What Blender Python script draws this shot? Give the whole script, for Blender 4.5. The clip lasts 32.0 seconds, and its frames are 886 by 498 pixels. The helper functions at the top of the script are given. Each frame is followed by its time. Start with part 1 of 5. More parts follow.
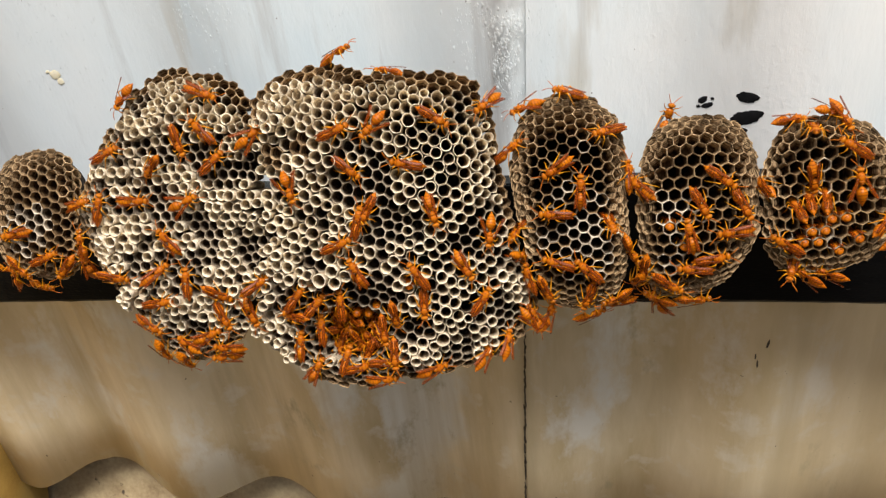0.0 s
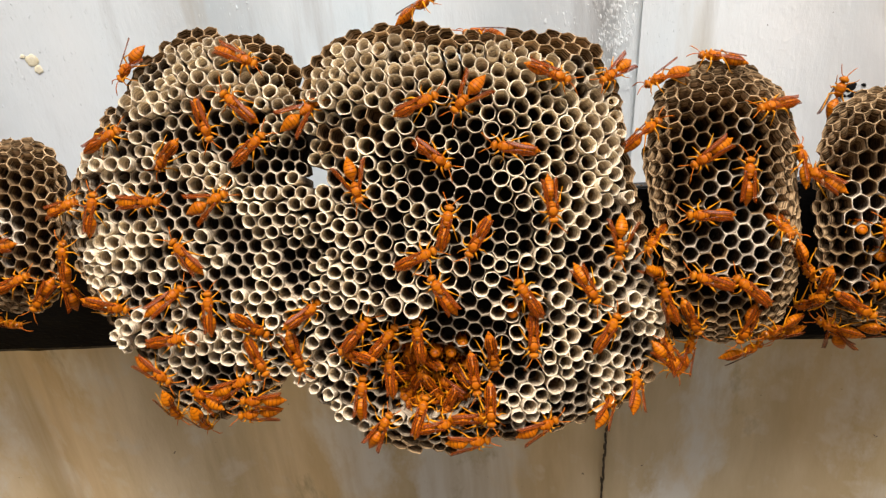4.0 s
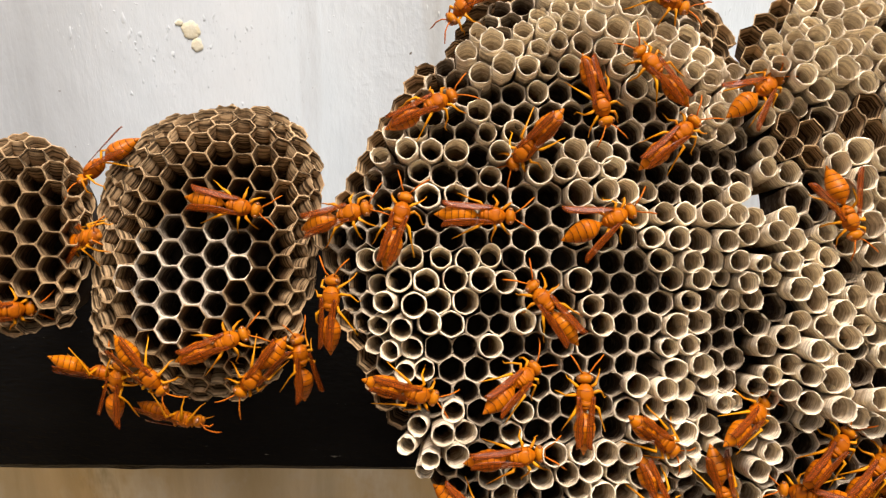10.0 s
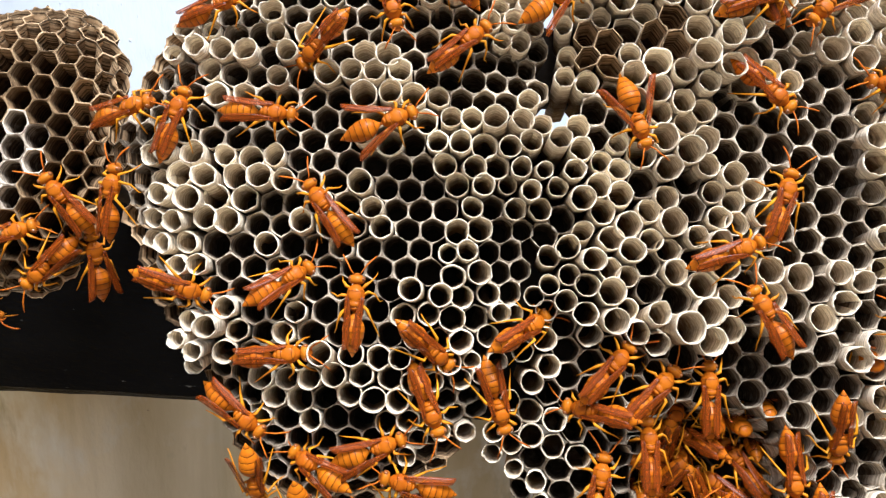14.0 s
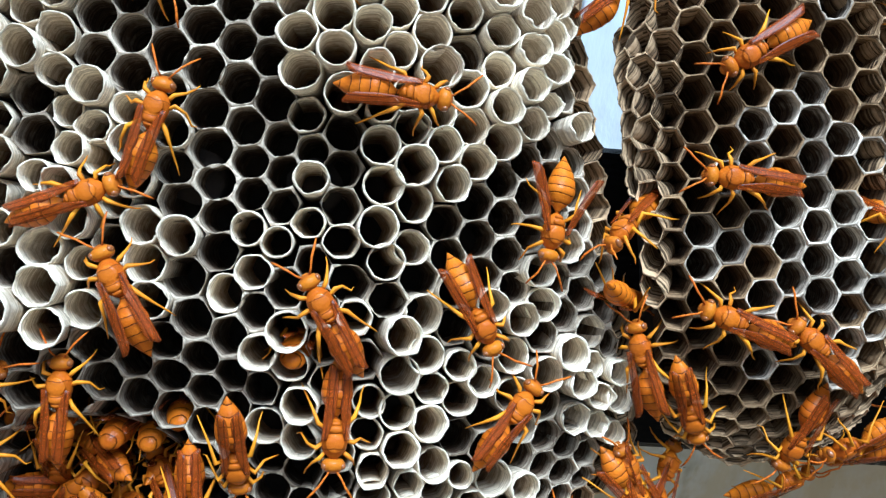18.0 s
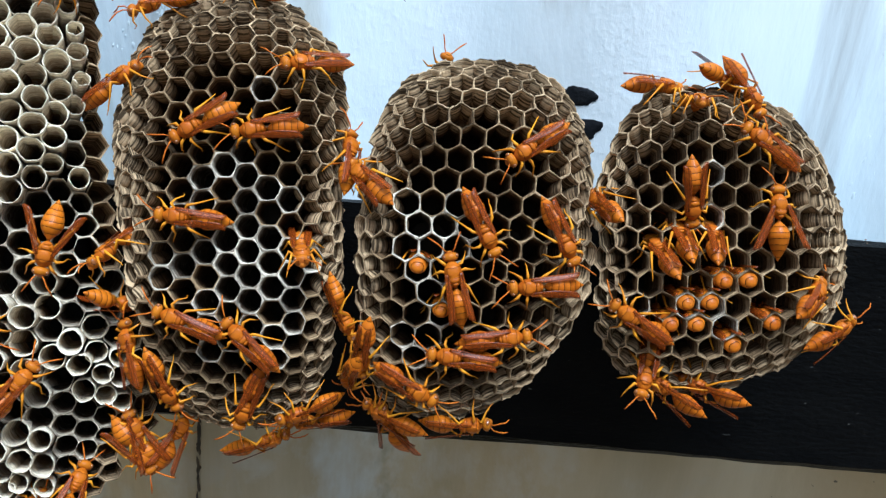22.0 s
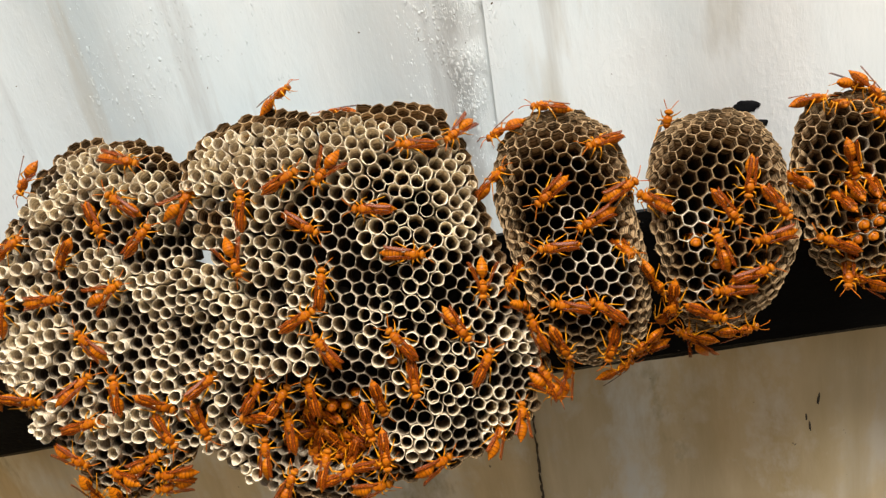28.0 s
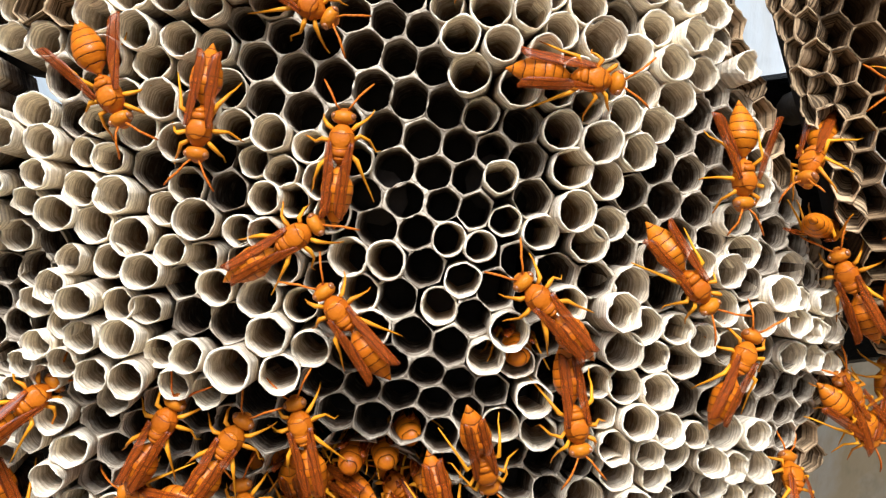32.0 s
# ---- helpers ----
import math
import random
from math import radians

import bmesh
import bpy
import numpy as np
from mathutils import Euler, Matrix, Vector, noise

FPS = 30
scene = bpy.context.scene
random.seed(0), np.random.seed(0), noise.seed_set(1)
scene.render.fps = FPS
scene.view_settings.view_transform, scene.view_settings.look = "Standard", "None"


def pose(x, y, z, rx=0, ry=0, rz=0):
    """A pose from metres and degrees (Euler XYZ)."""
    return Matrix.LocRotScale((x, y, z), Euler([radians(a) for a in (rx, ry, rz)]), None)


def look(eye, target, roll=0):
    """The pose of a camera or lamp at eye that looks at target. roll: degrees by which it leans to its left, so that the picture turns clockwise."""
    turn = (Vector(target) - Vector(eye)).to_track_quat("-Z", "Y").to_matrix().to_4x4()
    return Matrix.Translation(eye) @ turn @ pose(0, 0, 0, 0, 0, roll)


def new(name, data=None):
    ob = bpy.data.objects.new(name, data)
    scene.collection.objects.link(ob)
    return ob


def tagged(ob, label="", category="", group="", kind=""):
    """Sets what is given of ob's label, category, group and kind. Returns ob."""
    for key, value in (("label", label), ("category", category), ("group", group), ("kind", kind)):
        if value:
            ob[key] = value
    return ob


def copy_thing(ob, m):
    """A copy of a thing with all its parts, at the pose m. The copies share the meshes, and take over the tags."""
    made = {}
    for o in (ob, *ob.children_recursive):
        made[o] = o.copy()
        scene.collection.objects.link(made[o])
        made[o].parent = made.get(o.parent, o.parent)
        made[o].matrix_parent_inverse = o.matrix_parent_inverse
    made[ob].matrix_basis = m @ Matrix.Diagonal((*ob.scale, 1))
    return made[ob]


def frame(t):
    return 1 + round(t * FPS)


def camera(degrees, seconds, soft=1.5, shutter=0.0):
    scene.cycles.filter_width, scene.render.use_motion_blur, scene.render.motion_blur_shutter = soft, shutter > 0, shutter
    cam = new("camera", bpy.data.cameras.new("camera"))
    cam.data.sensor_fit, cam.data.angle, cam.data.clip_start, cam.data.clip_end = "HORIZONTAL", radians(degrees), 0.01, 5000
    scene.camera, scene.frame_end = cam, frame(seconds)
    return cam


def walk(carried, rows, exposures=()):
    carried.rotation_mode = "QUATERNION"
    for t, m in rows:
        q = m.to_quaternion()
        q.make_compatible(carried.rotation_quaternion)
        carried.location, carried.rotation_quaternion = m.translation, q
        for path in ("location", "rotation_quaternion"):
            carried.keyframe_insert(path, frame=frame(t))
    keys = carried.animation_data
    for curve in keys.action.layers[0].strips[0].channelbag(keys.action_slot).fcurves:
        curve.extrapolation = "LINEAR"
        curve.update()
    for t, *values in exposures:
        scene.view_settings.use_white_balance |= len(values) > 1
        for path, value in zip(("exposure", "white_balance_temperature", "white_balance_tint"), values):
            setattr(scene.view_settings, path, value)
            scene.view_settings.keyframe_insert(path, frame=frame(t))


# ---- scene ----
cam = camera(56.84, 32.0, 1.3)

# the hand-held path: seconds, place in metres, turn in degrees
PATH = (
    (0.0, 0.0917, -0.4907, 0.0831, 80.02, 1.86, 7.61),
    (0.5, 0.0941, -0.5026, 0.0855, 80.55, 1.66, 7.52),
    (1.0, 0.0931, -0.5020, 0.0818, 81.03, 1.46, 7.51),
    (1.5, 0.0913, -0.4834, 0.0780, 81.52, 1.37, 7.44),
    (2.0, 0.0917, -0.4617, 0.0690, 82.26, 1.29, 7.65),
    (2.5, 0.0860, -0.4385, 0.0630, 82.74, 1.32, 7.06),
    (3.0, 0.0586, -0.4169, 0.0533, 83.57, 1.63, 5.88),
    (3.5, 0.0267, -0.3990, 0.0419, 84.67, 1.89, 5.19),
    (4.0, 0.0014, -0.3807, 0.0346, 85.36, 1.68, 4.55),
    (4.5, -0.0226, -0.3618, 0.0286, 85.90, 1.57, 4.53),
    (6.5, -0.0982, -0.2871, 0.0068, 88.14, 0.78, -1.03),
    (7.0, -0.1119, -0.2707, 0.0035, 90.07, 0.61, -2.25),
    (7.5, -0.1243, -0.2583, 0.0020, 90.58, -0.02, -1.89),
    (8.0, -0.1361, -0.2486, 0.0043, 91.20, -0.36, -2.34),
    (8.5, -0.1514, -0.2449, 0.0023, 92.70, -0.54, -2.13),
    (9.0, -0.1672, -0.2426, 0.0057, 93.65, -1.09, -1.80),
    (9.5, -0.1799, -0.2409, 0.0008, 94.75, -1.73, -2.08),
    (10.0, -0.1921, -0.2336, 0.0013, 94.70, -1.81, -2.82),
    (10.5, -0.2026, -0.2239, 0.0005, 95.09, -1.85, -4.21),
    (11.0, -0.2008, -0.2195, -0.0017, 95.43, -2.52, -3.46),
    (11.5, -0.1896, -0.2178, -0.0041, 95.68, -3.16, -1.63),
    (12.0, -0.1740, -0.2157, -0.0084, 96.55, -3.62, -0.25),
    (12.5, -0.1586, -0.2220, -0.0135, 95.50, -3.92, -0.64),
    (13.0, -0.1415, -0.2288, -0.0223, 95.35, -4.42, -0.12),
    (13.5, -0.1296, -0.2313, -0.0269, 96.10, -4.53, 0.18),
    (15.5, -0.0567, -0.1999, -0.0277, 93.21, -4.13, 0.25),
    (16.0, -0.0366, -0.1812, -0.0214, 92.26, -4.73, 0.11),
    (16.5, -0.0255, -0.1671, -0.0171, 92.78, -4.63, -2.25),
    (17.0, -0.0160, -0.1627, -0.0127, 92.08, -4.53, -2.50),
    (17.5, -0.0005, -0.1639, -0.0080, 91.24, -4.48, -3.12),
    (18.0, 0.0192, -0.1648, -0.0061, 91.05, -4.56, -3.66),
    (18.5, 0.0297, -0.1683, -0.0044, 90.73, -4.50, -4.23),
    (19.0, 0.0478, -0.1764, -0.0083, 91.66, -4.25, -4.02),
    (19.5, 0.0714, -0.1828, -0.0110, 91.99, -4.51, -3.09),
    (20.0, 0.0812, -0.1916, -0.0034, 90.33, -4.44, -4.91),
    (20.5, 0.1061, -0.2035, -0.0169, 94.48, -4.67, -3.46),
    (21.0, 0.1217, -0.2149, -0.0117, 93.90, -5.02, -3.96),
    (21.5, 0.1363, -0.2272, -0.0028, 92.63, -5.18, -3.36),
    (22.0, 0.1521, -0.2390, 0.0073, 91.54, -4.92, -3.30),
    (22.5, 0.1620, -0.2499, 0.0151, 90.93, -4.56, -2.75),
    (23.0, 0.1912, -0.2572, 0.0127, 91.81, -4.56, -3.33),
    (23.5, 0.2241, -0.2641, 0.0166, 91.57, -4.58, -5.60),
    (24.0, 0.2341, -0.2827, 0.0255, 90.23, -3.70, -6.53),
    (24.5, 0.2303, -0.3155, 0.0342, 89.23, -2.23, -5.09),
    (25.0, 0.2135, -0.3478, 0.0419, 88.38, -0.24, -3.68),
    (25.5, 0.1917, -0.3687, 0.0482, 87.88, 2.41, -1.38),
    (26.0, 0.1720, -0.3857, 0.0457, 87.58, 4.19, 0.72),
    (26.5, 0.1524, -0.3982, 0.0450, 87.13, 6.12, 1.29),
    (28.5, 0.0502, -0.4113, 0.0086, 92.26, 9.06, 5.09),
    (29.0, 0.0451, -0.3782, 0.0241, 89.05, 9.11, 4.79),
    (29.5, 0.0364, -0.3433, 0.0127, 88.26, 9.05, 4.56),
    (30.0, 0.0247, -0.3040, 0.0029, 88.27, 8.75, 3.51),
    (30.5, 0.0107, -0.2618, -0.0020, 88.61, 8.31, 1.58),
    (31.0, -0.0012, -0.2264, -0.0043, 88.79, 7.83, 0.11),
    (31.5, -0.0059, -0.1905, 0.0006, 87.27, 7.64, -0.46),
    (32.0, -0.0098, -0.1643, 0.0009, 88.22, 7.23, -0.09),
)
EXPOSURES = ((0.0, 0.21, 6350, 12), (3.0, 0.26, 6450, 13), (4.5, 0.42, 6600, 16), (7.0, 0.6, 6800, 20), (8.5, 0.56, 6800, 19), (10.0, 0.48, 6700, 17), (12.0, 0.54, 6600, 18), (13.5, 0.82, 5850, 15), (15.6, 0.84, 4800, 6), (18.0, 0.7, 4650, 3), (19.4, 0.9, 4450, 5), (20.5, 0.92, 4500, 6), (22.0, 0.38, 4750, 2), (23.1, 0.14, 5350, 1), (24.2, 0.2, 6250, 7), (26.0, 0.25, 6600, 9), (29.0, 0.33, 6500, 12), (30.0, 0.47, 6700, 17), (31.0, 0.54, 6700, 17), (32.0, 0.78, 5500, 11))
walk(cam, [(row[0], pose(*row[1:])) for row in PATH], EXPOSURES)

# ---- the light: a bright hazy sky in front of the eave and a soft high sun ----
world = bpy.data.worlds.new("sky")
scene.world = world
world.use_nodes = True
wn = world.node_tree.nodes
wl = world.node_tree.links
SUN_EL, SUN_ROT = radians(47), radians(192)
sky = wn.new("ShaderNodeTexSky")
sky.sky_type = "NISHITA"
sky.sun_disc = False
sky.sun_elevation = SUN_EL
sky.sun_rotation = SUN_ROT
sky.dust_density = 3.0
wl.new(sky.outputs[0], wn["Background"].inputs[0])
wn["Background"].inputs[1].default_value = 0.075
sun_data = bpy.data.lights.new("sun", "SUN")
sun_data.energy, sun_data.angle, sun_data.color = 5.0, radians(28), (1.0, 0.96, 0.90)
sun = new("sun", sun_data)
sun.matrix_world = look((0.2, -1.0, 1.09), (0, 0, 0))

MM = 0.001


# ---- materials ----
def mat(name, low, high, scale=40.0, rough=0.7, bump=0.2, fine=400.0, metal=0.0, spots=None, per_object=0.0, spec=0.5, stretch=(1, 1, 1), alpha=None):
    """A surface of two tones at two scales, with relief; spots: (colour, scale, share)."""
    m = bpy.data.materials.new(name)
    m.use_nodes = True
    n, l = m.node_tree.nodes, m.node_tree.links
    b = n["Principled BSDF"]
    tc = n.new("ShaderNodeTexCoord")
    mp = n.new("ShaderNodeMapping")
    mp.inputs["Scale"].default_value = stretch
    l.new(tc.outputs["Object"], mp.inputs["Vector"])
    big = n.new("ShaderNodeTexNoise")
    big.inputs["Scale"].default_value, big.inputs["Detail"].default_value = scale, 6
    sm = n.new("ShaderNodeTexNoise")
    sm.inputs["Scale"].default_value, sm.inputs["Detail"].default_value = fine, 4
    l.new(mp.outputs[0], big.inputs["Vector"])
    l.new(mp.outputs[0], sm.inputs["Vector"])
    add = n.new("ShaderNodeMath")
    add.operation = "MULTIPLY_ADD"
    l.new(sm.outputs[0], add.inputs[0])
    add.inputs[1].default_value = 0.35
    l.new(big.outputs[0], add.inputs[2])
    fac = add.outputs[0]
    if per_object:
        oi = n.new("ShaderNodeObjectInfo")
        ma = n.new("ShaderNodeMath")
        ma.operation = "MULTIPLY_ADD"
        l.new(oi.outputs["Random"], ma.inputs[0])
        ma.inputs[1].default_value = per_object
        l.new(fac, ma.inputs[2])
        sub = n.new("ShaderNodeMath")
        sub.operation = "SUBTRACT"
        l.new(ma.outputs[0], sub.inputs[0])
        sub.inputs[1].default_value = per_object / 2
        fac = sub.outputs[0]
    ramp = n.new("ShaderNodeValToRGB")
    ramp.color_ramp.elements[0].position, ramp.color_ramp.elements[1].position = 0.42, 0.92
    ramp.color_ramp.elements[0].color, ramp.color_ramp.elements[1].color = (*low, 1), (*high, 1)
    l.new(fac, ramp.inputs[0])
    colour = ramp.outputs[0]
    if spots:
        sc, ss, share = spots
        sp = n.new("ShaderNodeTexNoise")
        sp.inputs["Scale"].default_value, sp.inputs["Detail"].default_value = ss, 8
        l.new(mp.outputs[0], sp.inputs["Vector"])
        sr = n.new("ShaderNodeValToRGB")
        sr.color_ramp.elements[0].position, sr.color_ramp.elements[1].position = 1 - share, 1.06 - share
        l.new(sp.outputs[0], sr.inputs[0])
        mx = n.new("ShaderNodeMixRGB")
        l.new(sr.outputs[0], mx.inputs[0])
        l.new(colour, mx.inputs[1])
        mx.inputs[2].default_value = (*sc, 1)
        colour = mx.outputs[0]
    l.new(colour, b.inputs["Base Color"])
    b.inputs["Roughness"].default_value, b.inputs["Metallic"].default_value = rough, metal
    b.inputs["Specular IOR Level"].default_value = spec
    if bump:
        bp = n.new("ShaderNodeBump")
        bp.inputs["Strength"].default_value, bp.inputs["Distance"].default_value = bump, 0.0006
        l.new(sm.outputs[0], bp.inputs["Height"])
        l.new(bp.outputs[0], b.inputs["Normal"])
    if alpha is not None:
        b.inputs["Alpha"].default_value = alpha
    return m


def paper(name, deep, rim, rim_depth, band=0.5, vary=0.5):
    """Chewed-wood paper of a cell: layered rings along its axis, paler new pulp towards the mouth, and the shade of the
    inside put into the deep colour.
    """
    m = bpy.data.materials.new(name)
    m.use_nodes = True
    n, l = m.node_tree.nodes, m.node_tree.links
    b = n["Principled BSDF"]
    b.inputs["Roughness"].default_value, b.inputs["Specular IOR Level"].default_value = 0.9, 0.12
    tc = n.new("ShaderNodeTexCoord")
    oi = n.new("ShaderNodeObjectInfo")
    xyz = n.new("ShaderNodeSeparateXYZ")
    l.new(tc.outputs["Object"], xyz.inputs[0])
    # place along the cell's own axis, and a number of its own for each cell
    at = n.new("ShaderNodeAttribute")
    at.attribute_name = "depth"
    own_xyz = n.new("ShaderNodeCombineXYZ")
    l.new(xyz.outputs["X"], own_xyz.inputs["X"])
    l.new(xyz.outputs["Y"], own_xyz.inputs["Y"])
    l.new(at.outputs["Fac"], own_xyz.inputs["Z"])
    geo = n.new("ShaderNodeNewGeometry")
    both = n.new("ShaderNodeMath")
    both.operation = "ADD"
    l.new(oi.outputs["Random"], both.inputs[0])
    l.new(geo.outputs["Random Per Island"], both.inputs[1])
    chance = n.new("ShaderNodeMath")
    chance.operation = "FRACT"
    l.new(both.outputs[0], chance.inputs[0])
    ns = n.new("ShaderNodeTexNoise")
    ns.noise_dimensions = "4D"
    ns.inputs["Scale"].default_value, ns.inputs["Detail"].default_value = 500, 5
    l.new(tc.outputs["Object"], ns.inputs["Vector"])
    rw = n.new("ShaderNodeMath")
    rw.operation = "MULTIPLY"
    l.new(chance.outputs[0], rw.inputs[0])
    rw.inputs[1].default_value = 37.0
    l.new(rw.outputs[0], ns.inputs["W"])
    # rings: noise squeezed along the axis
    mp = n.new("ShaderNodeMapping")
    mp.inputs["Scale"].default_value = (60, 60, 1500)
    l.new(own_xyz.outputs[0], mp.inputs["Vector"])
    rg = n.new("ShaderNodeTexNoise")
    rg.noise_dimensions = "4D"
    rg.inputs["Scale"].default_value, rg.inputs["Detail"].default_value = 1.0, 3
    l.new(mp.outputs[0], rg.inputs["Vector"])
    l.new(rw.outputs[0], rg.inputs["W"])
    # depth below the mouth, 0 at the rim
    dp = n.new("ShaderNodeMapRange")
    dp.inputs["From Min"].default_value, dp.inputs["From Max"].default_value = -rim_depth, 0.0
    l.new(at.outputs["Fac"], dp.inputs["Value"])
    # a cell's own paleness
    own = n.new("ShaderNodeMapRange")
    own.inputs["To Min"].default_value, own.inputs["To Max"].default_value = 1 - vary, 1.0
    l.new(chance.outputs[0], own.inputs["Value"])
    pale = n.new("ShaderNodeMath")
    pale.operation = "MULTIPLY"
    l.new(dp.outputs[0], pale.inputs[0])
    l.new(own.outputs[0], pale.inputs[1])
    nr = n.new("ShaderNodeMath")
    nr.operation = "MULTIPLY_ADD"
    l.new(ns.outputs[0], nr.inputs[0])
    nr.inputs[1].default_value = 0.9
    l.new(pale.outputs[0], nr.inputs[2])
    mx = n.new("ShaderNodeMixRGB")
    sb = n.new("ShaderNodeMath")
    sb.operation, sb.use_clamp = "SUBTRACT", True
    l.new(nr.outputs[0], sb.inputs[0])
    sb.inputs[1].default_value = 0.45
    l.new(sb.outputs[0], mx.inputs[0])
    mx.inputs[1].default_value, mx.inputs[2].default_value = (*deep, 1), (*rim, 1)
    rr = n.new("ShaderNodeValToRGB")
    rr.color_ramp.elements[0].position, rr.color_ramp.elements[1].position = 0.42, 0.57
    lo = 1 - band
    rr.color_ramp.elements[0].color, rr.color_ramp.elements[1].color = (lo, lo * 0.92, lo * 0.82, 1), (1.15, 1.12, 1.05, 1)
    l.new(rg.outputs[0], rr.inputs[0])
    mu = n.new("ShaderNodeMixRGB")
    mu.blend_type = "MULTIPLY"
    mu.inputs[0].default_value = 1.0
    l.new(mx.outputs[0], mu.inputs[1])
    l.new(rr.outputs[0], mu.inputs[2])
    # chewed fibres and stains
    fb = n.new("ShaderNodeTexNoise")
    fb.inputs["Scale"].default_value, fb.inputs["Detail"].default_value, fb.inputs["Roughness"].default_value = 1300, 5, 0.7
    l.new(tc.outputs["Object"], fb.inputs["Vector"])
    fr = n.new("ShaderNodeValToRGB")
    fr.color_ramp.elements[0].position, fr.color_ramp.elements[1].position = 0.33, 0.52
    fr.color_ramp.elements[0].color, fr.color_ramp.elements[1].color = (0.70, 0.655, 0.58, 1), (1.0, 1.0, 1.0, 1)
    l.new(fb.outputs[0], fr.inputs[0])
    mf = n.new("ShaderNodeMixRGB")
    mf.blend_type = "MULTIPLY"
    mf.inputs[0].default_value = 0.6
    l.new(mu.outputs[0], mf.inputs[1])
    l.new(fr.outputs[0], mf.inputs[2])
    l.new(mf.outputs[0], b.inputs["Base Color"])
    hs = n.new("ShaderNodeMath")
    hs.operation = "ADD"
    l.new(rg.outputs[0], hs.inputs[0])
    l.new(fb.outputs[0], hs.inputs[1])
    bp = n.new("ShaderNodeBump")
    bp.inputs["Strength"].default_value, bp.inputs["Distance"].default_value = 0.9, 0.0005
    l.new(hs.outputs[0], bp.inputs["Height"])
    l.new(bp.outputs[0], b.inputs["Normal"])
    return m


# deep colours carry the shade inside the cells, rim colours the pale pulp
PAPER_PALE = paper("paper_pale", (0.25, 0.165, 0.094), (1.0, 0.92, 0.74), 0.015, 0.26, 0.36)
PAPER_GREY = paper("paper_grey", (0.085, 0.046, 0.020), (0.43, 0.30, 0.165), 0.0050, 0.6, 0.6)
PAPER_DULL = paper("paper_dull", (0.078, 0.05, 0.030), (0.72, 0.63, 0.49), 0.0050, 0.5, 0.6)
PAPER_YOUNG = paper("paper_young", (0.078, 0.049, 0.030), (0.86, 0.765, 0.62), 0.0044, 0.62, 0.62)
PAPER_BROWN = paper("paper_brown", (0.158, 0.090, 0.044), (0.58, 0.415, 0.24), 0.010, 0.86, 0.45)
# near-black: the shade behind the cells is put into this colour
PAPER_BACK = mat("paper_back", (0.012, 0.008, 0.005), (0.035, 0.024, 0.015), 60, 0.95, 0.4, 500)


def sheet_material():
    """Old white paint, brushed on down the corrugations, over a sheet that stays bare and weathered below the beam; its
    darker tone there also carries the beam's shade.
    """
    m = bpy.data.materials.new("painted_sheet")
    m.use_nodes = True
    n, l = m.node_tree.nodes, m.node_tree.links
    b = n["Principled BSDF"]
    b.inputs["Roughness"].default_value, b.inputs["Specular IOR Level"].default_value = 0.5, 0.3
    tc = n.new("ShaderNodeTexCoord")

    def noise_of(scale, detail, stretch=(1, 1, 1), rough=0.5):
        mp = n.new("ShaderNodeMapping")
        mp.inputs["Scale"].default_value = stretch
        l.new(tc.outputs["Object"], mp.inputs["Vector"])
        t = n.new("ShaderNodeTexNoise")
        t.inputs["Scale"].default_value, t.inputs["Detail"].default_value, t.inputs["Roughness"].default_value = scale, detail, rough
        l.new(mp.outputs[0], t.inputs["Vector"])
        return t.outputs[0]

    def ramp(value, p0, p1, c0=(0, 0, 0), c1=(1, 1, 1)):
        r = n.new("ShaderNodeValToRGB")
        r.color_ramp.elements[0].position, r.color_ramp.elements[1].position = p0, p1
        r.color_ramp.elements[0].color, r.color_ramp.elements[1].color = (*c0, 1), (*c1, 1)
        l.new(value, r.inputs[0])
        return r.outputs[0]

    def mix(fac, a, c):
        x = n.new("ShaderNodeMixRGB")
        l.new(fac, x.inputs[0])
        for k, v in ((1, a), (2, c)):
            if isinstance(v, tuple):
                x.inputs[k].default_value = (*v, 1)
            else:
                l.new(v, x.inputs[k])
        return x.outputs[0]

    white = ramp(noise_of(7, 5, (1, 1, 0.4)), 0.35, 0.65, (0.70, 0.80, 0.83), (0.88, 0.89, 0.86))
    streak = ramp(noise_of(1, 6, (26, 26, 2.2), 0.6), 0.56, 0.74)
    white = mix(streak, white, (0.47, 0.47, 0.45))
    rust = ramp(noise_of(1, 5, (15, 15, 3.0), 0.6), 0.62, 0.80)
    white = mix(rust, white, (0.56, 0.52, 0.42))
    # weathered brown below the beam, part of its darkness standing in for the beam's shade
    bare = ramp(noise_of(1, 6, (16, 16, 4), 0.6), 0.35, 0.66, (0.42, 0.335, 0.19), (0.62, 0.54, 0.385))
    bare = mix(ramp(noise_of(34, 6), 0.58, 0.7), bare, (0.58, 0.54, 0.44))
    bare = mix(ramp(noise_of(1, 7, (7, 7, 4), 0.65), 0.52, 0.60), bare, (0.60, 0.59, 0.53))
    bare = mix(ramp(noise_of(1, 6, (11, 11, 6), 0.7), 0.60, 0.70), bare, (0.31, 0.275, 0.18))
    bare = mix(ramp(noise_of(1, 5, (20, 20, 1.4), 0.6), 0.50, 0.72), bare, (0.39, 0.325, 0.205))
    specks = ramp(noise_of(160, 3), 0.745, 0.77)
    xyz = n.new("ShaderNodeSeparateXYZ")
    l.new(tc.outputs["Object"], xyz.inputs[0])
    rustward = n.new("ShaderNodeMapRange")
    rustward.inputs["From Min"].default_value, rustward.inputs["From Max"].default_value = 0.15, 0.45
    rustward.inputs["To Max"].default_value = 0.75
    l.new(xyz.outputs["X"], rustward.inputs["Value"])
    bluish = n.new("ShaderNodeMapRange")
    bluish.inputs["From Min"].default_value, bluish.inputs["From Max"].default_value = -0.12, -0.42
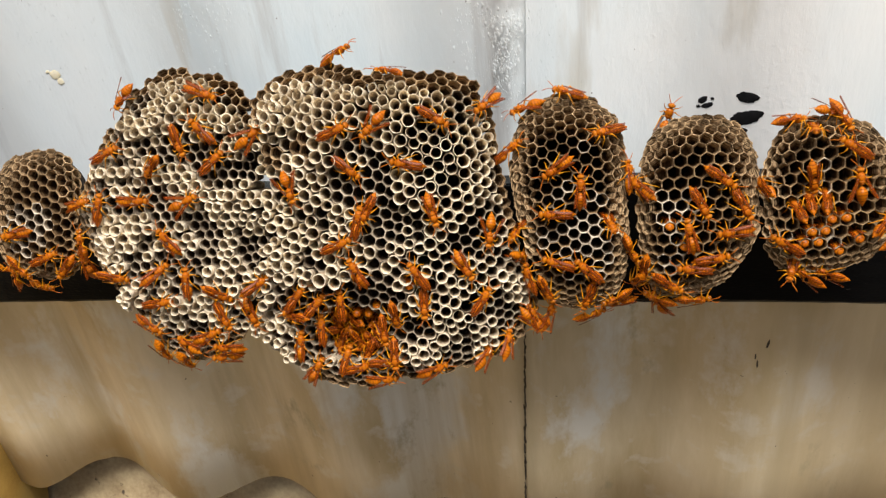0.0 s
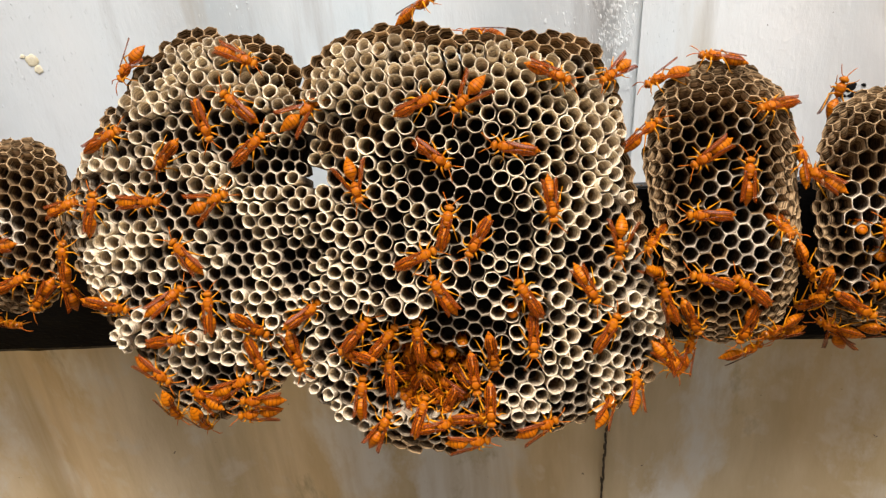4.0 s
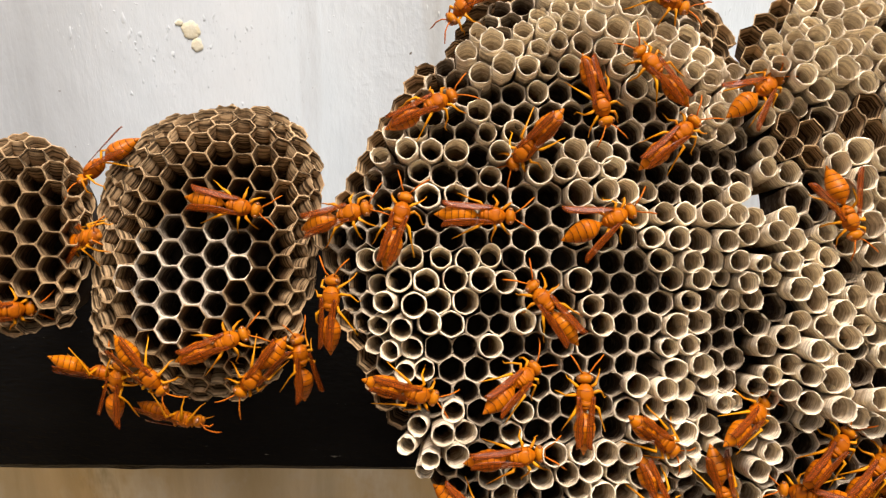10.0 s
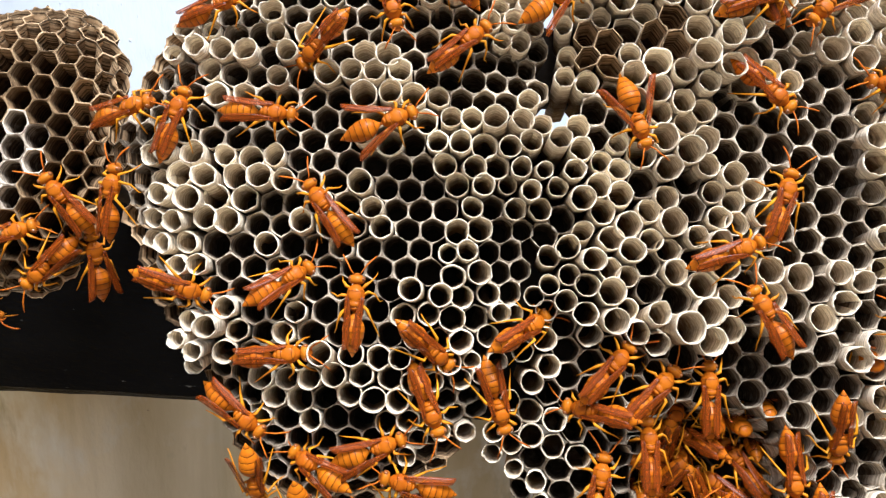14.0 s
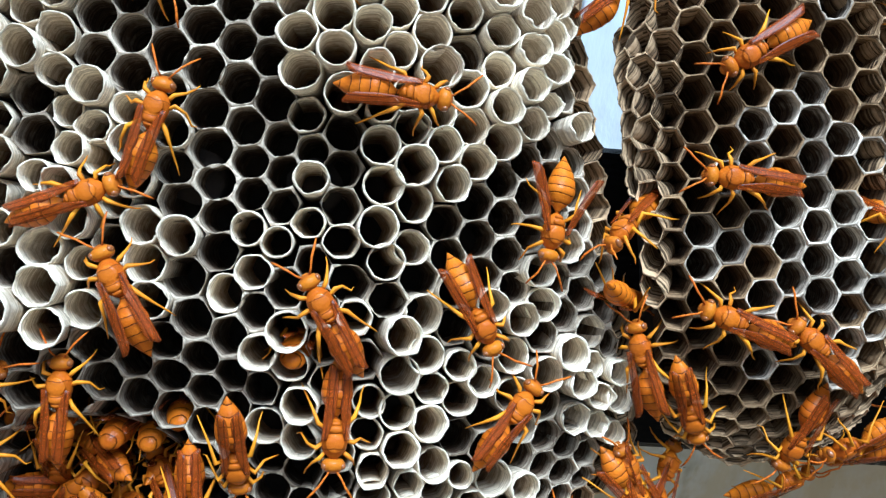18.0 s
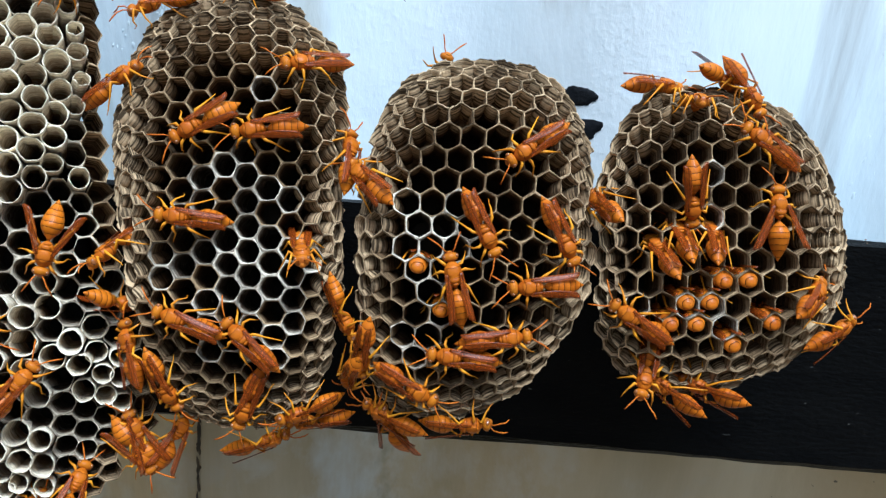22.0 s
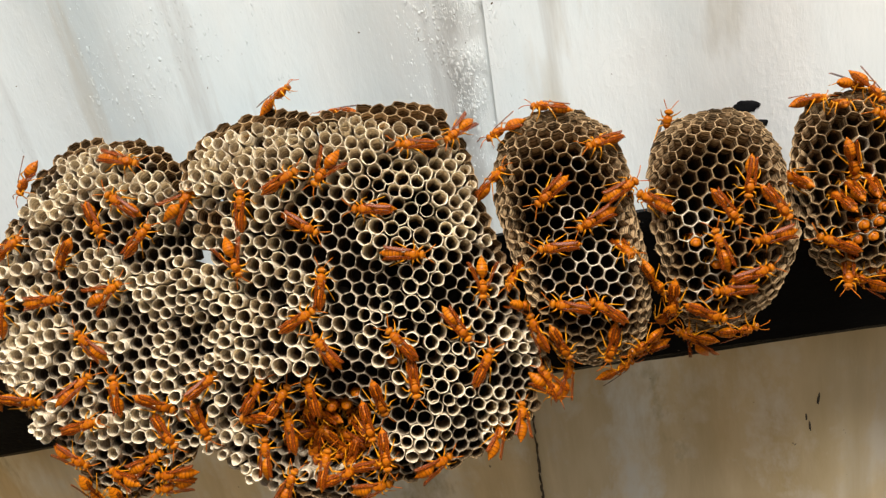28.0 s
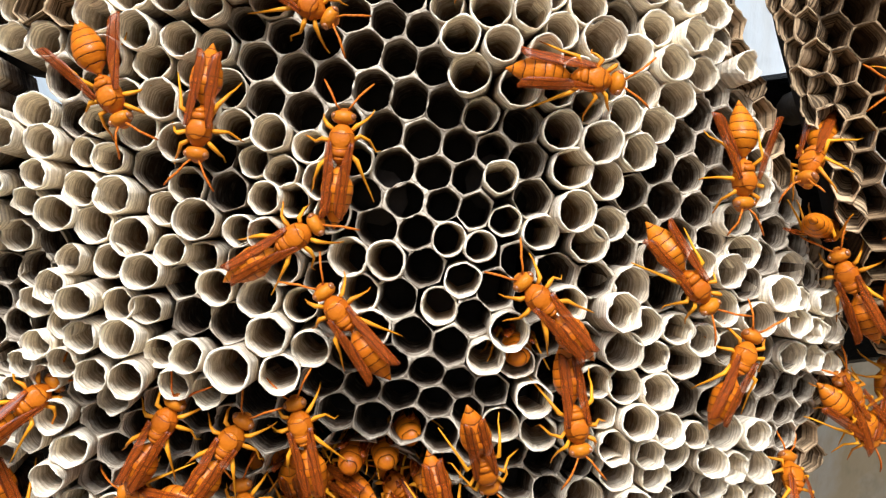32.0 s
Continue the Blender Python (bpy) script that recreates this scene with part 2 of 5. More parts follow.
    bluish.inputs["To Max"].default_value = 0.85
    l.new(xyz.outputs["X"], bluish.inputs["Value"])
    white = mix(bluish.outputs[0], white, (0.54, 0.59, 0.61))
    bare = mix(rustward.outputs[0], bare, (0.58, 0.45, 0.26))
    line = n.new("ShaderNodeMapRange")
    line.inputs["From Min"].default_value, line.inputs["From Max"].default_value = -0.02, 0.01
    l.new(xyz.outputs["Z"], line.inputs["Value"])
    colour = mix(line.outputs[0], bare, white)
    colour = mix(specks, colour, (0.16, 0.13, 0.10))
    l.new(colour, b.inputs["Base Color"])
    bp = n.new("ShaderNodeBump")
    bp.inputs["Strength"].default_value, bp.inputs["Distance"].default_value = 0.45, 0.0018
    l.new(noise_of(1, 5, (90, 90, 30), 0.6), bp.inputs["Height"])
    # patches where the paint has gone lumpy
    lump = n.new("ShaderNodeMath")
    lump.operation = "MULTIPLY"
    l.new(ramp(noise_of(1, 3, (13, 13, 5)), 0.54, 0.66), lump.inputs[0])
    l.new(ramp(noise_of(330, 2), 0.45, 0.7), lump.inputs[1])
    bq = n.new("ShaderNodeBump")
    bq.inputs["Strength"].default_value, bq.inputs["Distance"].default_value = 0.12, 0.0005
    l.new(lump.outputs[0], bq.inputs["Height"])
    l.new(bp.outputs[0], bq.inputs["Normal"])
    l.new(bq.outputs[0], b.inputs["Normal"])
    return m


SHEET = sheet_material()
BEAM = mat("black_paint", (0.002, 0.002, 0.0022), (0.005, 0.0048, 0.0045), 60, 0.4, 1.0, 700, spots=((0.16, 0.15, 0.13), 420, 0.28), spec=0.045, stretch=(0.4, 1, 1))
RUSTY = mat("wood_flakes", (0.10, 0.05, 0.025), (0.36, 0.24, 0.14), 300, 0.85, 0.5, 900)
TAR = mat("black_paint_daub", (0.004, 0.004, 0.0045), (0.012, 0.012, 0.013), 200, 0.55, 0.4, 900, spec=0.2)
OCHRE = mat("ochre_paint", (0.45, 0.27, 0.05), (0.62, 0.40, 0.10), 30, 0.7, 0.3, 300, spots=((0.12, 0.08, 0.04), 70, 0.27))
FAINT = mat("faint_ochre", (0.66, 0.58, 0.36), (0.78, 0.74, 0.58), 300, 0.6, 0.3, 900)
PLASTER = mat("stained_plaster", (0.20, 0.14, 0.07), (0.48, 0.38, 0.22), 25, 0.9, 0.5, 200, spots=((0.05, 0.035, 0.02), 60, 0.36))
EARTH = mat("bare_earth", (0.07, 0.054, 0.037), (0.15, 0.12, 0.08), 1.5, 0.95, 0.5, 30)
SEAM = mat("seam_grime", (0.02, 0.018, 0.015), (0.09, 0.07, 0.05), 90, 0.9, 0.3, 500)


def part(name, bm, material, parent, label="", smooth=True):
    me = bpy.data.meshes.new(name)
    bm.normal_update()
    bm.to_mesh(me)
    bm.free()
    me.materials.append(material)
    if smooth:
        me.shade_smooth()
    ob = new(name, me)
    ob.parent = parent
    return tagged(ob, label)


def thing(name, m, label, category, group="", kind=""):
    ob = new(name)
    ob.matrix_world = m
    return tagged(ob, label, category, group, kind)


# ---- the large structure: corrugated sheet, beam, walls, ground ----
EAVE = Matrix.Translation((0, 0.143, 0)) @ pose(0, 0, 0, 0, 0, -3.55) @ pose(0, 0, 0, 24.0, 0, 0)
WAVE, AMP = 0.188, 0.015


def wave_y(x):
    return AMP * math.cos(2 * math.pi * (x + 0.402) / WAVE)


SLANT = 0.051  # the lap runs a little out of true


def sheet_mesh(x0, x1, z0, z1, out=0.0):
    bm = bmesh.new()
    nx, nz = int((x1 - x0) / 0.006), 12
    for side in (0, 1):
        for j in range(nz + 1):
            z = z0 + (z1 - z0) * j / nz
            for i in range(nx + 1):
                xl, xr = (x0 + SLANT * z, x1) if out else (x0, x1 + SLANT * z)
                x = xl + (xr - xl) * i / nx
                edge = 0.013 * math.cos(2 * math.pi * (x + 0.410) / WAVE) + 0.003 * noise.noise((x * 30, 0, 0)) + 0.0012 * noise.noise((x * 160, 0, 4)) - 0.095 * max(0.0, x + 0.41) if j == 0 else 0
                bm.verts.new((x, wave_y(x) - out + side * 0.0016, z + edge))
    bm.verts.ensure_lookup_table()
    w, half = nx + 1, (nx + 1) * (nz + 1)
    for j in range(nz):
        for i in range(nx):
            a = j * w + i
            bm.faces.new([bm.verts[k] for k in (a, a + 1, a + w + 1, a + w)])
            bm.faces.new([bm.verts[half + k] for k in (a, a + w, a + w + 1, a + 1)])
    for i in range(nx):
        bm.faces.new([bm.verts[k] for k in (i + 1, i, half + i, half + i + 1)])
        t = nz * w + i
        bm.faces.new([bm.verts[k] for k in (t, t + 1, half + t + 1, half + t)])
    return bm


def box_mesh(x0, x1, y0, y1, z0, z1, bevel=0.002):
    bm = bmesh.new()
    bmesh.ops.create_cube(bm, size=1)
    for v in bm.verts:
        v.co = Vector(((x0 + x1) / 2 + v.co.x * (x1 - x0), (y0 + y1) / 2 + v.co.y * (y1 - y0), (z0 + z1) / 2 + v.co.z * (z1 - z0)))
    if bevel:
        bmesh.ops.bevel(bm, geom=bm.edges[:], offset=bevel, segments=2, affect="EDGES")
    return bm


eave_sheet = thing("eave_sheet", EAVE, "white-painted corrugated sheet, grimy and blistered, behind the nest", "corrugated sheet", kind="structure")
SEAM_X = 0.0712
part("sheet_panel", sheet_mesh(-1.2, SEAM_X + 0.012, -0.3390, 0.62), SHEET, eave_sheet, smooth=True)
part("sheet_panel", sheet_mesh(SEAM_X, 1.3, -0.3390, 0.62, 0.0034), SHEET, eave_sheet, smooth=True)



def sheet_y(x):
    return wave_y(x) - (0.0034 if x > SEAM_X - 0.015 else 0.0)


def daub_mesh(spots, thick, seed):
    """Flat irregular splashes of paint on the sheet: middle, half sizes and turn in mm and degrees."""
    rnd = random.Random(seed)
    bm = bmesh.new()
    for cx, cz, rx, rz, turn in spots:
        n = 44
        ph = rnd.uniform(0, 100)
        rings = []
        for s, h in ((1.0, 0.0), (0.9, thick), (0.5, thick * 1.3)):
            row = []
            for i in range(n):
                a = 2 * math.pi * i / n
                q = s * (1 + 0.28 * noise.noise(Vector((math.cos(a) * 1.3, math.sin(a) * 1.3, ph))) + 0.12 * noise.noise(Vector((math.cos(a) * 5, math.sin(a) * 5, ph))) + 0.08 * noise.noise(Vector((math.cos(a) * 12, math.sin(a) * 12, ph))))
                u, v = rx * q * math.cos(a), rz * q * math.sin(a)
                x = (cx + u * math.cos(radians(turn)) - v * math.sin(radians(turn))) * MM
                z = (cz + u * math.sin(radians(turn)) + v * math.cos(radians(turn))) * MM
                row.append(bm.verts.new((x, sheet_y(x) - h - 0.0001, z)))
            rings.append(row)
        for p, q in zip(rings, rings[1:]):
            for i in range(n):
                bm.faces.new((p[i], p[(i + 1) % n], q[(i + 1) % n], q[i]))
        bm.faces.new(rings[-1])
    bmesh.ops.recalc_face_normals(bm, faces=bm.faces[:])
    return bm


for spots, name in (
    (((222, 93.5, 6.5, 4, 0),), "paint_splash"),
    (((222.5, 79, 10, 5, 22),), "paint_splash"),
    (((218.7, 68.5, 5, 2.8, 10), (212.5, 65, 2, 1.2, 0)), "paint_splash"),
    (((195, 87, 3.4, 2.2, 40), (198, 83.5, 3.8, 1.8, 30), (192.5, 82, 1.4, 1.0, 0), (201, 89, 1.2, 1.0, 0)), "paint_splash"),
    (((369.5, 70.3, 4.6, 1.8, -12), (375, 67.5, 4.4, 2.6, -20), (379.5, 63, 3.2, 4.6, 10), (378, 55.5, 1.3, 4.6, 8), (381.3, 52.5, 1.6, 5.6, -4), (381, 45.5, 1.2, 4.0, 12), (383.5, 41, 1.3, 3.8, -10), (384.8, 35.0, 2.8, 4.4, 0)), "paint_drip"),
):
    part(name, daub_mesh(spots, 0.00025, 3), TAR, eave_sheet, "black paint splash")
part("stain", daub_mesh(((-280, 130, 3.5, 4, 20), (-278, 124, 2, 3, 0), (-284, 133, 1.5, 1.2, 0)), 0.0002, 5), FAINT, eave_sheet, "small ochre paint stain")
part("scratch", daub_mesh(((255, -112, 0.9, 4.5, -8), (249, -133, 0.7, 4, 4), (247, -126, 0.6, 3, 0)), 0.0002, 6), SEAM, eave_sheet, "short dark scratch")


def grime_mesh():
    """Broken dark grime along the lap of the two panels."""
    rnd = random.Random(12)
    spots, z = [], -322
    while z < 20:
        h = rnd.uniform(1.0, 6.0)
        spots.append((SEAM_X / MM + SLANT * z - 1.2 + rnd.uniform(-0.5, 0.5), z, rnd.uniform(0.6, 1.1), h, rnd.uniform(-5, 5)))
        z += h * rnd.uniform(0.9, 1.7)
    return daub_mesh(spots, 0.0002, 9)


tagged(part("grime", grime_mesh(), SEAM, eave_sheet, "dark grime along the panel lap"), kind="stuff")


def blister_mesh():
    """Blisters and runs of old paint, thick in some flutes of the sheet."""
    rnd = random.Random(21)
    bm = bmesh.new()
    fields = ((352, 110, 11, 65, 300), (402, 135, 24, 80, 620), (60, 160, 34, 60, 520), (-240, 150, 60, 55, 220), (-300, 160, 40, 50, 90), (-190, 195, 30, 35, 90), (-110, 195, 34, 30, 80), (-45, 180, 24, 45, 100), (-160, 170, 40, 40, 120), (520, 130, 60, 70, 240))
    for cx, cz, sx, sz, count in fields:
        for _ in range(count * 6):
            x, z = rnd.gauss(cx, sx * 0.5) * MM, rnd.gauss(cz, sz * 0.6) * MM
            if z < 0.035 or z > 0.34:
                continue
            if noise.noise(Vector((x * 70, 0, z * 45))) < rnd.uniform(-0.5, 0.15):
                continue
            r = min(0.0010, rnd.lognormvariate(-7.95, 0.45))
            h, el = r * rnd.uniform(0.12, 0.28), rnd.uniform(0.7, 2.6)
            wob = [rnd.uniform(0.5, 1.5) for _ in range(8)]
            n = 8
            rings = []
            for s, k in ((1.0, 0.0), (0.75, 0.6), (0.35, 0.95)):
                rings.append([bm.verts.new((x + r * s * wob[i] * math.cos(2 * math.pi * i / n), sheet_y(x) - h * k + 0.0001, z + r * el * s * wob[i] * math.sin(2 * math.pi * i / n))) for i in range(n)])
            for p, q in zip(rings, rings[1:]):
                for i in range(n):
                    bm.faces.new((p[i], q[i], q[(i + 1) % n], p[(i + 1) % n]))
            bm.faces.new(rings[-1][::-1])
    bmesh.ops.recalc_face_normals(bm, faces=bm.faces[:])
    return bm


tagged(part("paint_blister", blister_mesh(), SHEET, eave_sheet, "blistered white paint"), kind="stuff")

beam = thing("beam", pose(0, 0, 0, 0, -0.6, -3.55), "black-painted timber purlin under the corrugated sheet", "beam", kind="structure")


def beam_mesh():
    """A sawn timber of four uneven faces, front face leaning with the sheet."""
    bm = bmesh.new()
    section = ((0.062, 0.0275), (0.0655, 0.0292), (0.112, 0.0305), (0.135, -0.051), (0.0945, -0.0592), (0.091, -0.0572))
    n = 240
    rows = []
    for i in range(n + 1):
        x = -1.25 + 2.6 * i / n
        row = []
        for k, (y, z) in enumerate(section):
            w = noise.noise_vector(Vector((x * 9, k * 3.3, 0))) * 0.0010 + noise.noise_vector(Vector((x * 60, k * 5.1, 4))) * 0.0006
            dip = (0.02 * max(0.0, -0.19 - x) if k > 2 else 0.0) + (0.008 if k > 2 else 0.013) * max(0.0, x - 0.2)
            row.append(bm.verts.new((x, y + w.y, z + w.z - dip)))
        rows.append(row)
    for p, q in zip(rows, rows[1:]):
        for k in range(6):
            bm.faces.new((p[k], p[(k + 1) % 6], q[(k + 1) % 6], q[k]))
    bm.faces.new(rows[0])
    bm.faces.new(rows[-1][::-1])
    bmesh.ops.recalc_face_normals(bm, faces=bm.faces[:])
    return bm


part("timber", beam_mesh(), BEAM, beam, smooth=False)



def flake_mesh():
    """Splinters and crumbs of bared wood along the beam's upper edge."""
    rnd = random.Random(31)
    bm = bmesh.new()
    for _ in range(420):
        x = rnd.uniform(-0.45, 0.62)
        if noise.noise(Vector((x * 14, 3, 0))) < rnd.uniform(-0.3, 0.35):
            continue
        cx, cy, cz = x, 0.0645 + rnd.uniform(-0.0015, 0.006), 0.0292 + rnd.uniform(-0.0018, 0.0006) - 0.013 * max(0.0, x - 0.2)
        a, lx, ly, h = rnd.uniform(-0.5, 0.5), rnd.lognormvariate(-7.1, 0.6), rnd.uniform(0.0003, 0.0009), rnd.uniform(0.0003, 0.0008)
        pts = []
        for k, (ux, uy) in enumerate(((-1, -0.6), (0.2, -1), (1, 0.1), (0.1, 0.9))):
            qx, qy = ux * lx * rnd.uniform(0.7, 1.2), uy * ly * rnd.uniform(0.7, 1.2)
            pts.append((cx + qx * math.cos(a) - qy * math.sin(a), cy + qx * math.sin(a) + qy * math.cos(a)))
        low = [bm.verts.new((u, v, cz)) for u, v in pts]
        top = [bm.verts.new((u + (cx - u) * 0.3, v + (cy - v) * 0.3, cz + h)) for u, v in pts]
        for k in range(4):
            bm.faces.new((low[k], low[(k + 1) % 4], top[(k + 1) % 4], top[k]))
        bm.faces.new(top)
        bm.faces.new(low[::-1])
    bmesh.ops.recalc_face_normals(bm, faces=bm.faces[:])
    return bm


tagged(part("wood_flakes", flake_mesh(), RUSTY, beam, "rusty brown splinters along the beam's top edge", smooth=False), kind="stuff")

back_wall = thing("wall_back", pose(0, 0, 0), "cream plastered wall with black mould stains", "wall", kind="structure")
part("plaster", box_mesh(-2.5, 2.5, 0.36, 0.50, -2.0, -0.20, 0.004), PLASTER, back_wall)
for name, x0, x1 in (("wall_left", -1.32, -1.05), ("wall_right", 1.12, 1.40)):
    pier = thing(name, pose(0, 0, 0), "plain plastered pier carrying the end of the beam", "wall", kind="structure")
    part("plaster", box_mesh(x0, x1, 0.10 - 0.062 * x0, 0.355, -2.0, -0.055 + 0.0105 * (x0 + x1) / 2, 0.004), PLASTER, pier)
side_wall = thing("wall_side", pose(0, 0, 0), "ochre-painted wall edge beside the corrugated sheet", "wall", kind="structure")
part("plaster", box_mesh(-0.75, -0.512, 0.02, 0.355, -2.0, -0.16, 0.004), OCHRE, side_wall)
ground = new("ground", None)
bmg = bmesh.new()
bmesh.ops.create_grid(bmg, x_segments=40, y_segments=40, size=400)
part("earth", bmg, EARTH, ground)
ground.location = (0, 0, -2.0)
tagged(ground, "bare dry earth yard below the eave", "ground", kind="structure")


# ---- the combs ----
def hollow(x, z):
    """How deep the torn hollow low in the largest comb is, in which the wasps crowd."""
    return 0.034 * math.exp(-(((x + 0.038) / 0.021) ** 2 + ((z + 0.062) / 0.018) ** 2) ** 3)


class Comb:
    """One paper comb: its outline as radii round the middle, its domed face, and its lattice of cells."""

    def __init__(self, name, cx, cz, radii, origin, turn, pitch, y0, fan, low, kind, seed):
        self.joined = {"b": 0.0, "c": math.pi}.get(name)
        self.ox, self.oz = origin[0] * MM, origin[1] * MM
        self.name, self.cx, self.cz, self.radii, self.turn, self.pitch = name, cx * MM, cz * MM, [r * MM for r in radii], radians(turn), pitch * MM
        self.y0, self.fan, self.low, self.kind, self.seed = y0 * MM, radians(fan), low, kind, seed

    def radius(self, a):
        n = len(self.radii)
        f = (a / (2 * math.pi) * n) % n
        i = int(f)
        t = f - i
        p = [self.radii[(i + k) % n] for k in (-1, 0, 1, 2)]
        return p[1] + 0.5 * t * (p[2] - p[0] + t * (2 * p[0] - 5 * p[1] + 4 * p[2] - p[3] + t * (3 * (p[1] - p[2]) + p[3] - p[0])))

    def warp(self, u, v):
        """A place of the flat lattice on the domed comb: towards the rim the face turns away and the cells crowd together."""
        ca, sa = math.cos(self.turn), math.sin(self.turn)
        dx, dz = self.ox - self.cx + u * ca - v * sa, self.oz - self.cz + u * sa + v * ca
        s = math.hypot(dx, dz) / self.radius(math.atan2(dz, dx))
        if s > 0.62:
            near = min(s, 1.3) - 0.62
            s2 = 0.62 + near * (1 - 0.30 * near / 0.5 * (1 if self.kind == "young" else 0.6)) + 0.3 * max(0.0, s - 1.3)
            dx, dz, s = dx * s2 / s, dz * s2 / s, s2
        w = noise.noise_vector(Vector((u * 150, v * 150, self.seed * 7.7))) * (0.0007 if self.kind == "young" else 0.0010)
        if self.kind == "old":
            w += noise.noise_vector(Vector((u * 48, v * 48, self.seed * 3.3))) * 0.0020
        return self.cx + dx + w.x, self.cz + dz + w.z, s

    def face(self, x, z):
        """The depth of the face and its outward direction at a place of the plan."""
        dx, dz = x - self.cx, z - self.cz
        a = math.atan2(dz, dx)
        r = math.hypot(dx, dz)
        s = r / self.radius(a)
        k = min(max(0.0, s - 0.55) / 0.45, 1.15)
        fan = self.fan
        if self.joined is not None:
            # where a neighbour is grown on, the face runs straight on into it
            fan *= 0.12 + 0.88 * min(1.0, abs((a - self.joined + math.pi) % (2 * math.pi) - math.pi) / 1.0) ** 2
        if self.kind == "old":
            # the lower part faces straight out
            fan *= 1.0 - 0.45 * max(0.0, -math.sin(a))
        tilt = fan * k ** 1.4
        back = self.radius(a) * 0.45 * k ** 2.4 / 2.4 * fan * 0.9
        below = max(0.0, self.low - z)
        y = self.y0 + back + (0.18 if self.kind == "old" else 0.25) * below
        nx, nz = math.sin(tilt) * math.cos(a), math.sin(tilt) * math.sin(a) + 0.12 * min(1, below / 0.03)
        if self.name == "c" and x > 0.005:
            y += 0.24 * (x - 0.005)
            nx += 0.14
        if self.name == "c":
            y += hollow(x, z)
        return y, Vector((nx, -math.cos(tilt), nz)).normalized(), s


COMBS = {}


def comb(*args):
    c = Comb(*args)
    COMBS[c.name] = c
    return c


# middle, then radii in mm, counter-clockwise from the right; lattice: place of one cell, turn, pitch
comb("z", -306, 18, (22, 24, 29, 33, 33, 31, 29, 28, 27, 26, 26, 26, 26, 27, 28, 24), (-306, 18), 31, 7.4, 5, 55, 0.0, "young", 1)
comb("a", -249, 16, (31, 34, 44, 49, 47, 45, 42, 37, 35, 38, 45, 43, 43, 42, 36, 32), (-246.9, 39.3), 31, 7.4, 5, 58, 0.0, "young", 2)
comb("b", -155, 20, (66, 70, 76, 89, 97, 94, 91, 77, 66, 64, 60, 62, 63, 60, 59, 64, 66, 86, 102, 101, 93, 80, 72, 66), (-192.4, 10.9), 2, 7.0, -4, 32, -0.025, "old", 3)
comb("c", -10, 8, (79, 77, 80, 92, 108, 101, 97, 106, 116, 119, 104, 90, 89, 92, 111, 116, 117, 113, 104, 103, 107, 110, 106, 89), (-14.5, -8.0), 39, 7.5, -5, 27, -0.02, "old", 4)
comb("d", 101, 20, (33.5, 35.5, 48, 62, 68, 66, 51, 38.5, 33.5, 34, 41, 58, 68, 66, 50, 38), (106, 30), 37, 7.3, 3, 58, -0.01, "young", 5)
comb("e", 173, 16, (39, 40, 49, 58, 57, 54, 44, 36, 34, 35, 42, 55, 55, 49, 43, 40), (182.2, 53.9), 3, 7.5, -2, 58, 0.0, "young", 6)
comb("f", 248, 26, (42, 40, 42, 44, 45, 48, 46, 40, 38, 40, 47, 52, 51, 48, 47, 45), (235.3, 42.0), 5, 7.5, -2, 58, 0.0, "young", 7)

RING = 24


def cell_mesh(seed, length, r_mouth, r_base, wall, round_mouth, ragged):
    """An open six-sided tube along +Z with its mouth at z=0, thick walls and a ragged rim."""
    rnd = random.Random(seed)
    bm = bmesh.new()

    def ring(r, z, roundness, rough=0.0, inner=0):
        out = []
        for i in range(RING):
            a = 2 * math.pi * i / RING + math.pi / 6
            hexr = 1 / math.cos(((a - math.pi / 6) % (math.pi / 3)) - math.pi / 6)
            q = r * (hexr * (1 - roundness) + 1.04 * roundness)
            lobe = 1 - 0.035 * chip[i] * (inner > 0) + squash * math.cos(2 * a + phase) + squash * 0.5 * math.cos(3 * a + 2 * phase)
            slope = (rough > 0) * lean * r * math.cos(a - phase)
            out.append(bm.verts.new((q * lobe * math.cos(a), q * lobe * math.sin(a), z + rough * rim[i] + slope)))
        return out

    chip = [rnd.uniform(-1, 1) for _ in range(RING)]
    squash, phase, lean = rnd.uniform(0, 0.05), rnd.uniform(0, 6.28), rnd.uniform(-0.25, 0.25)
    rim = [rnd.uniform(-1, 1) for _ in range(RING)]
    rim = [(rim[i] + 0.5 * rim[i - 1]) / 1.4 for i in range(RING)]
    mid = -min(0.004, length * 0.4)
    rings = [ring(r_base, -length, 0.1), ring((r_mouth + r_base) / 2 * 1.01, mid, round_mouth * 0.6), ring(r_mouth * 1.005, -0.0004, round_mouth, ragged)]
    rings += [ring(r_mouth - wall * 0.5, 0.0001, round_mouth, ragged, 1), ring(r_mouth - wall, -0.0005, round_mouth, ragged, 1)]
    rings += [ring(r_mouth - wall * 1.1, mid, round_mouth * 0.7), ring(r_base - wall, -length * 0.92, 0.3)]
    for a, b in zip(rings, rings[1:]):
        for i in range(RING):
            j = (i + 1) % RING
            bm.faces.new((a[i], a[j], b[j], b[i]))
    bm.faces.new(rings[-1])
    bm.faces.new(rings[0][::-1])
    bm.normal_update()
    return bm


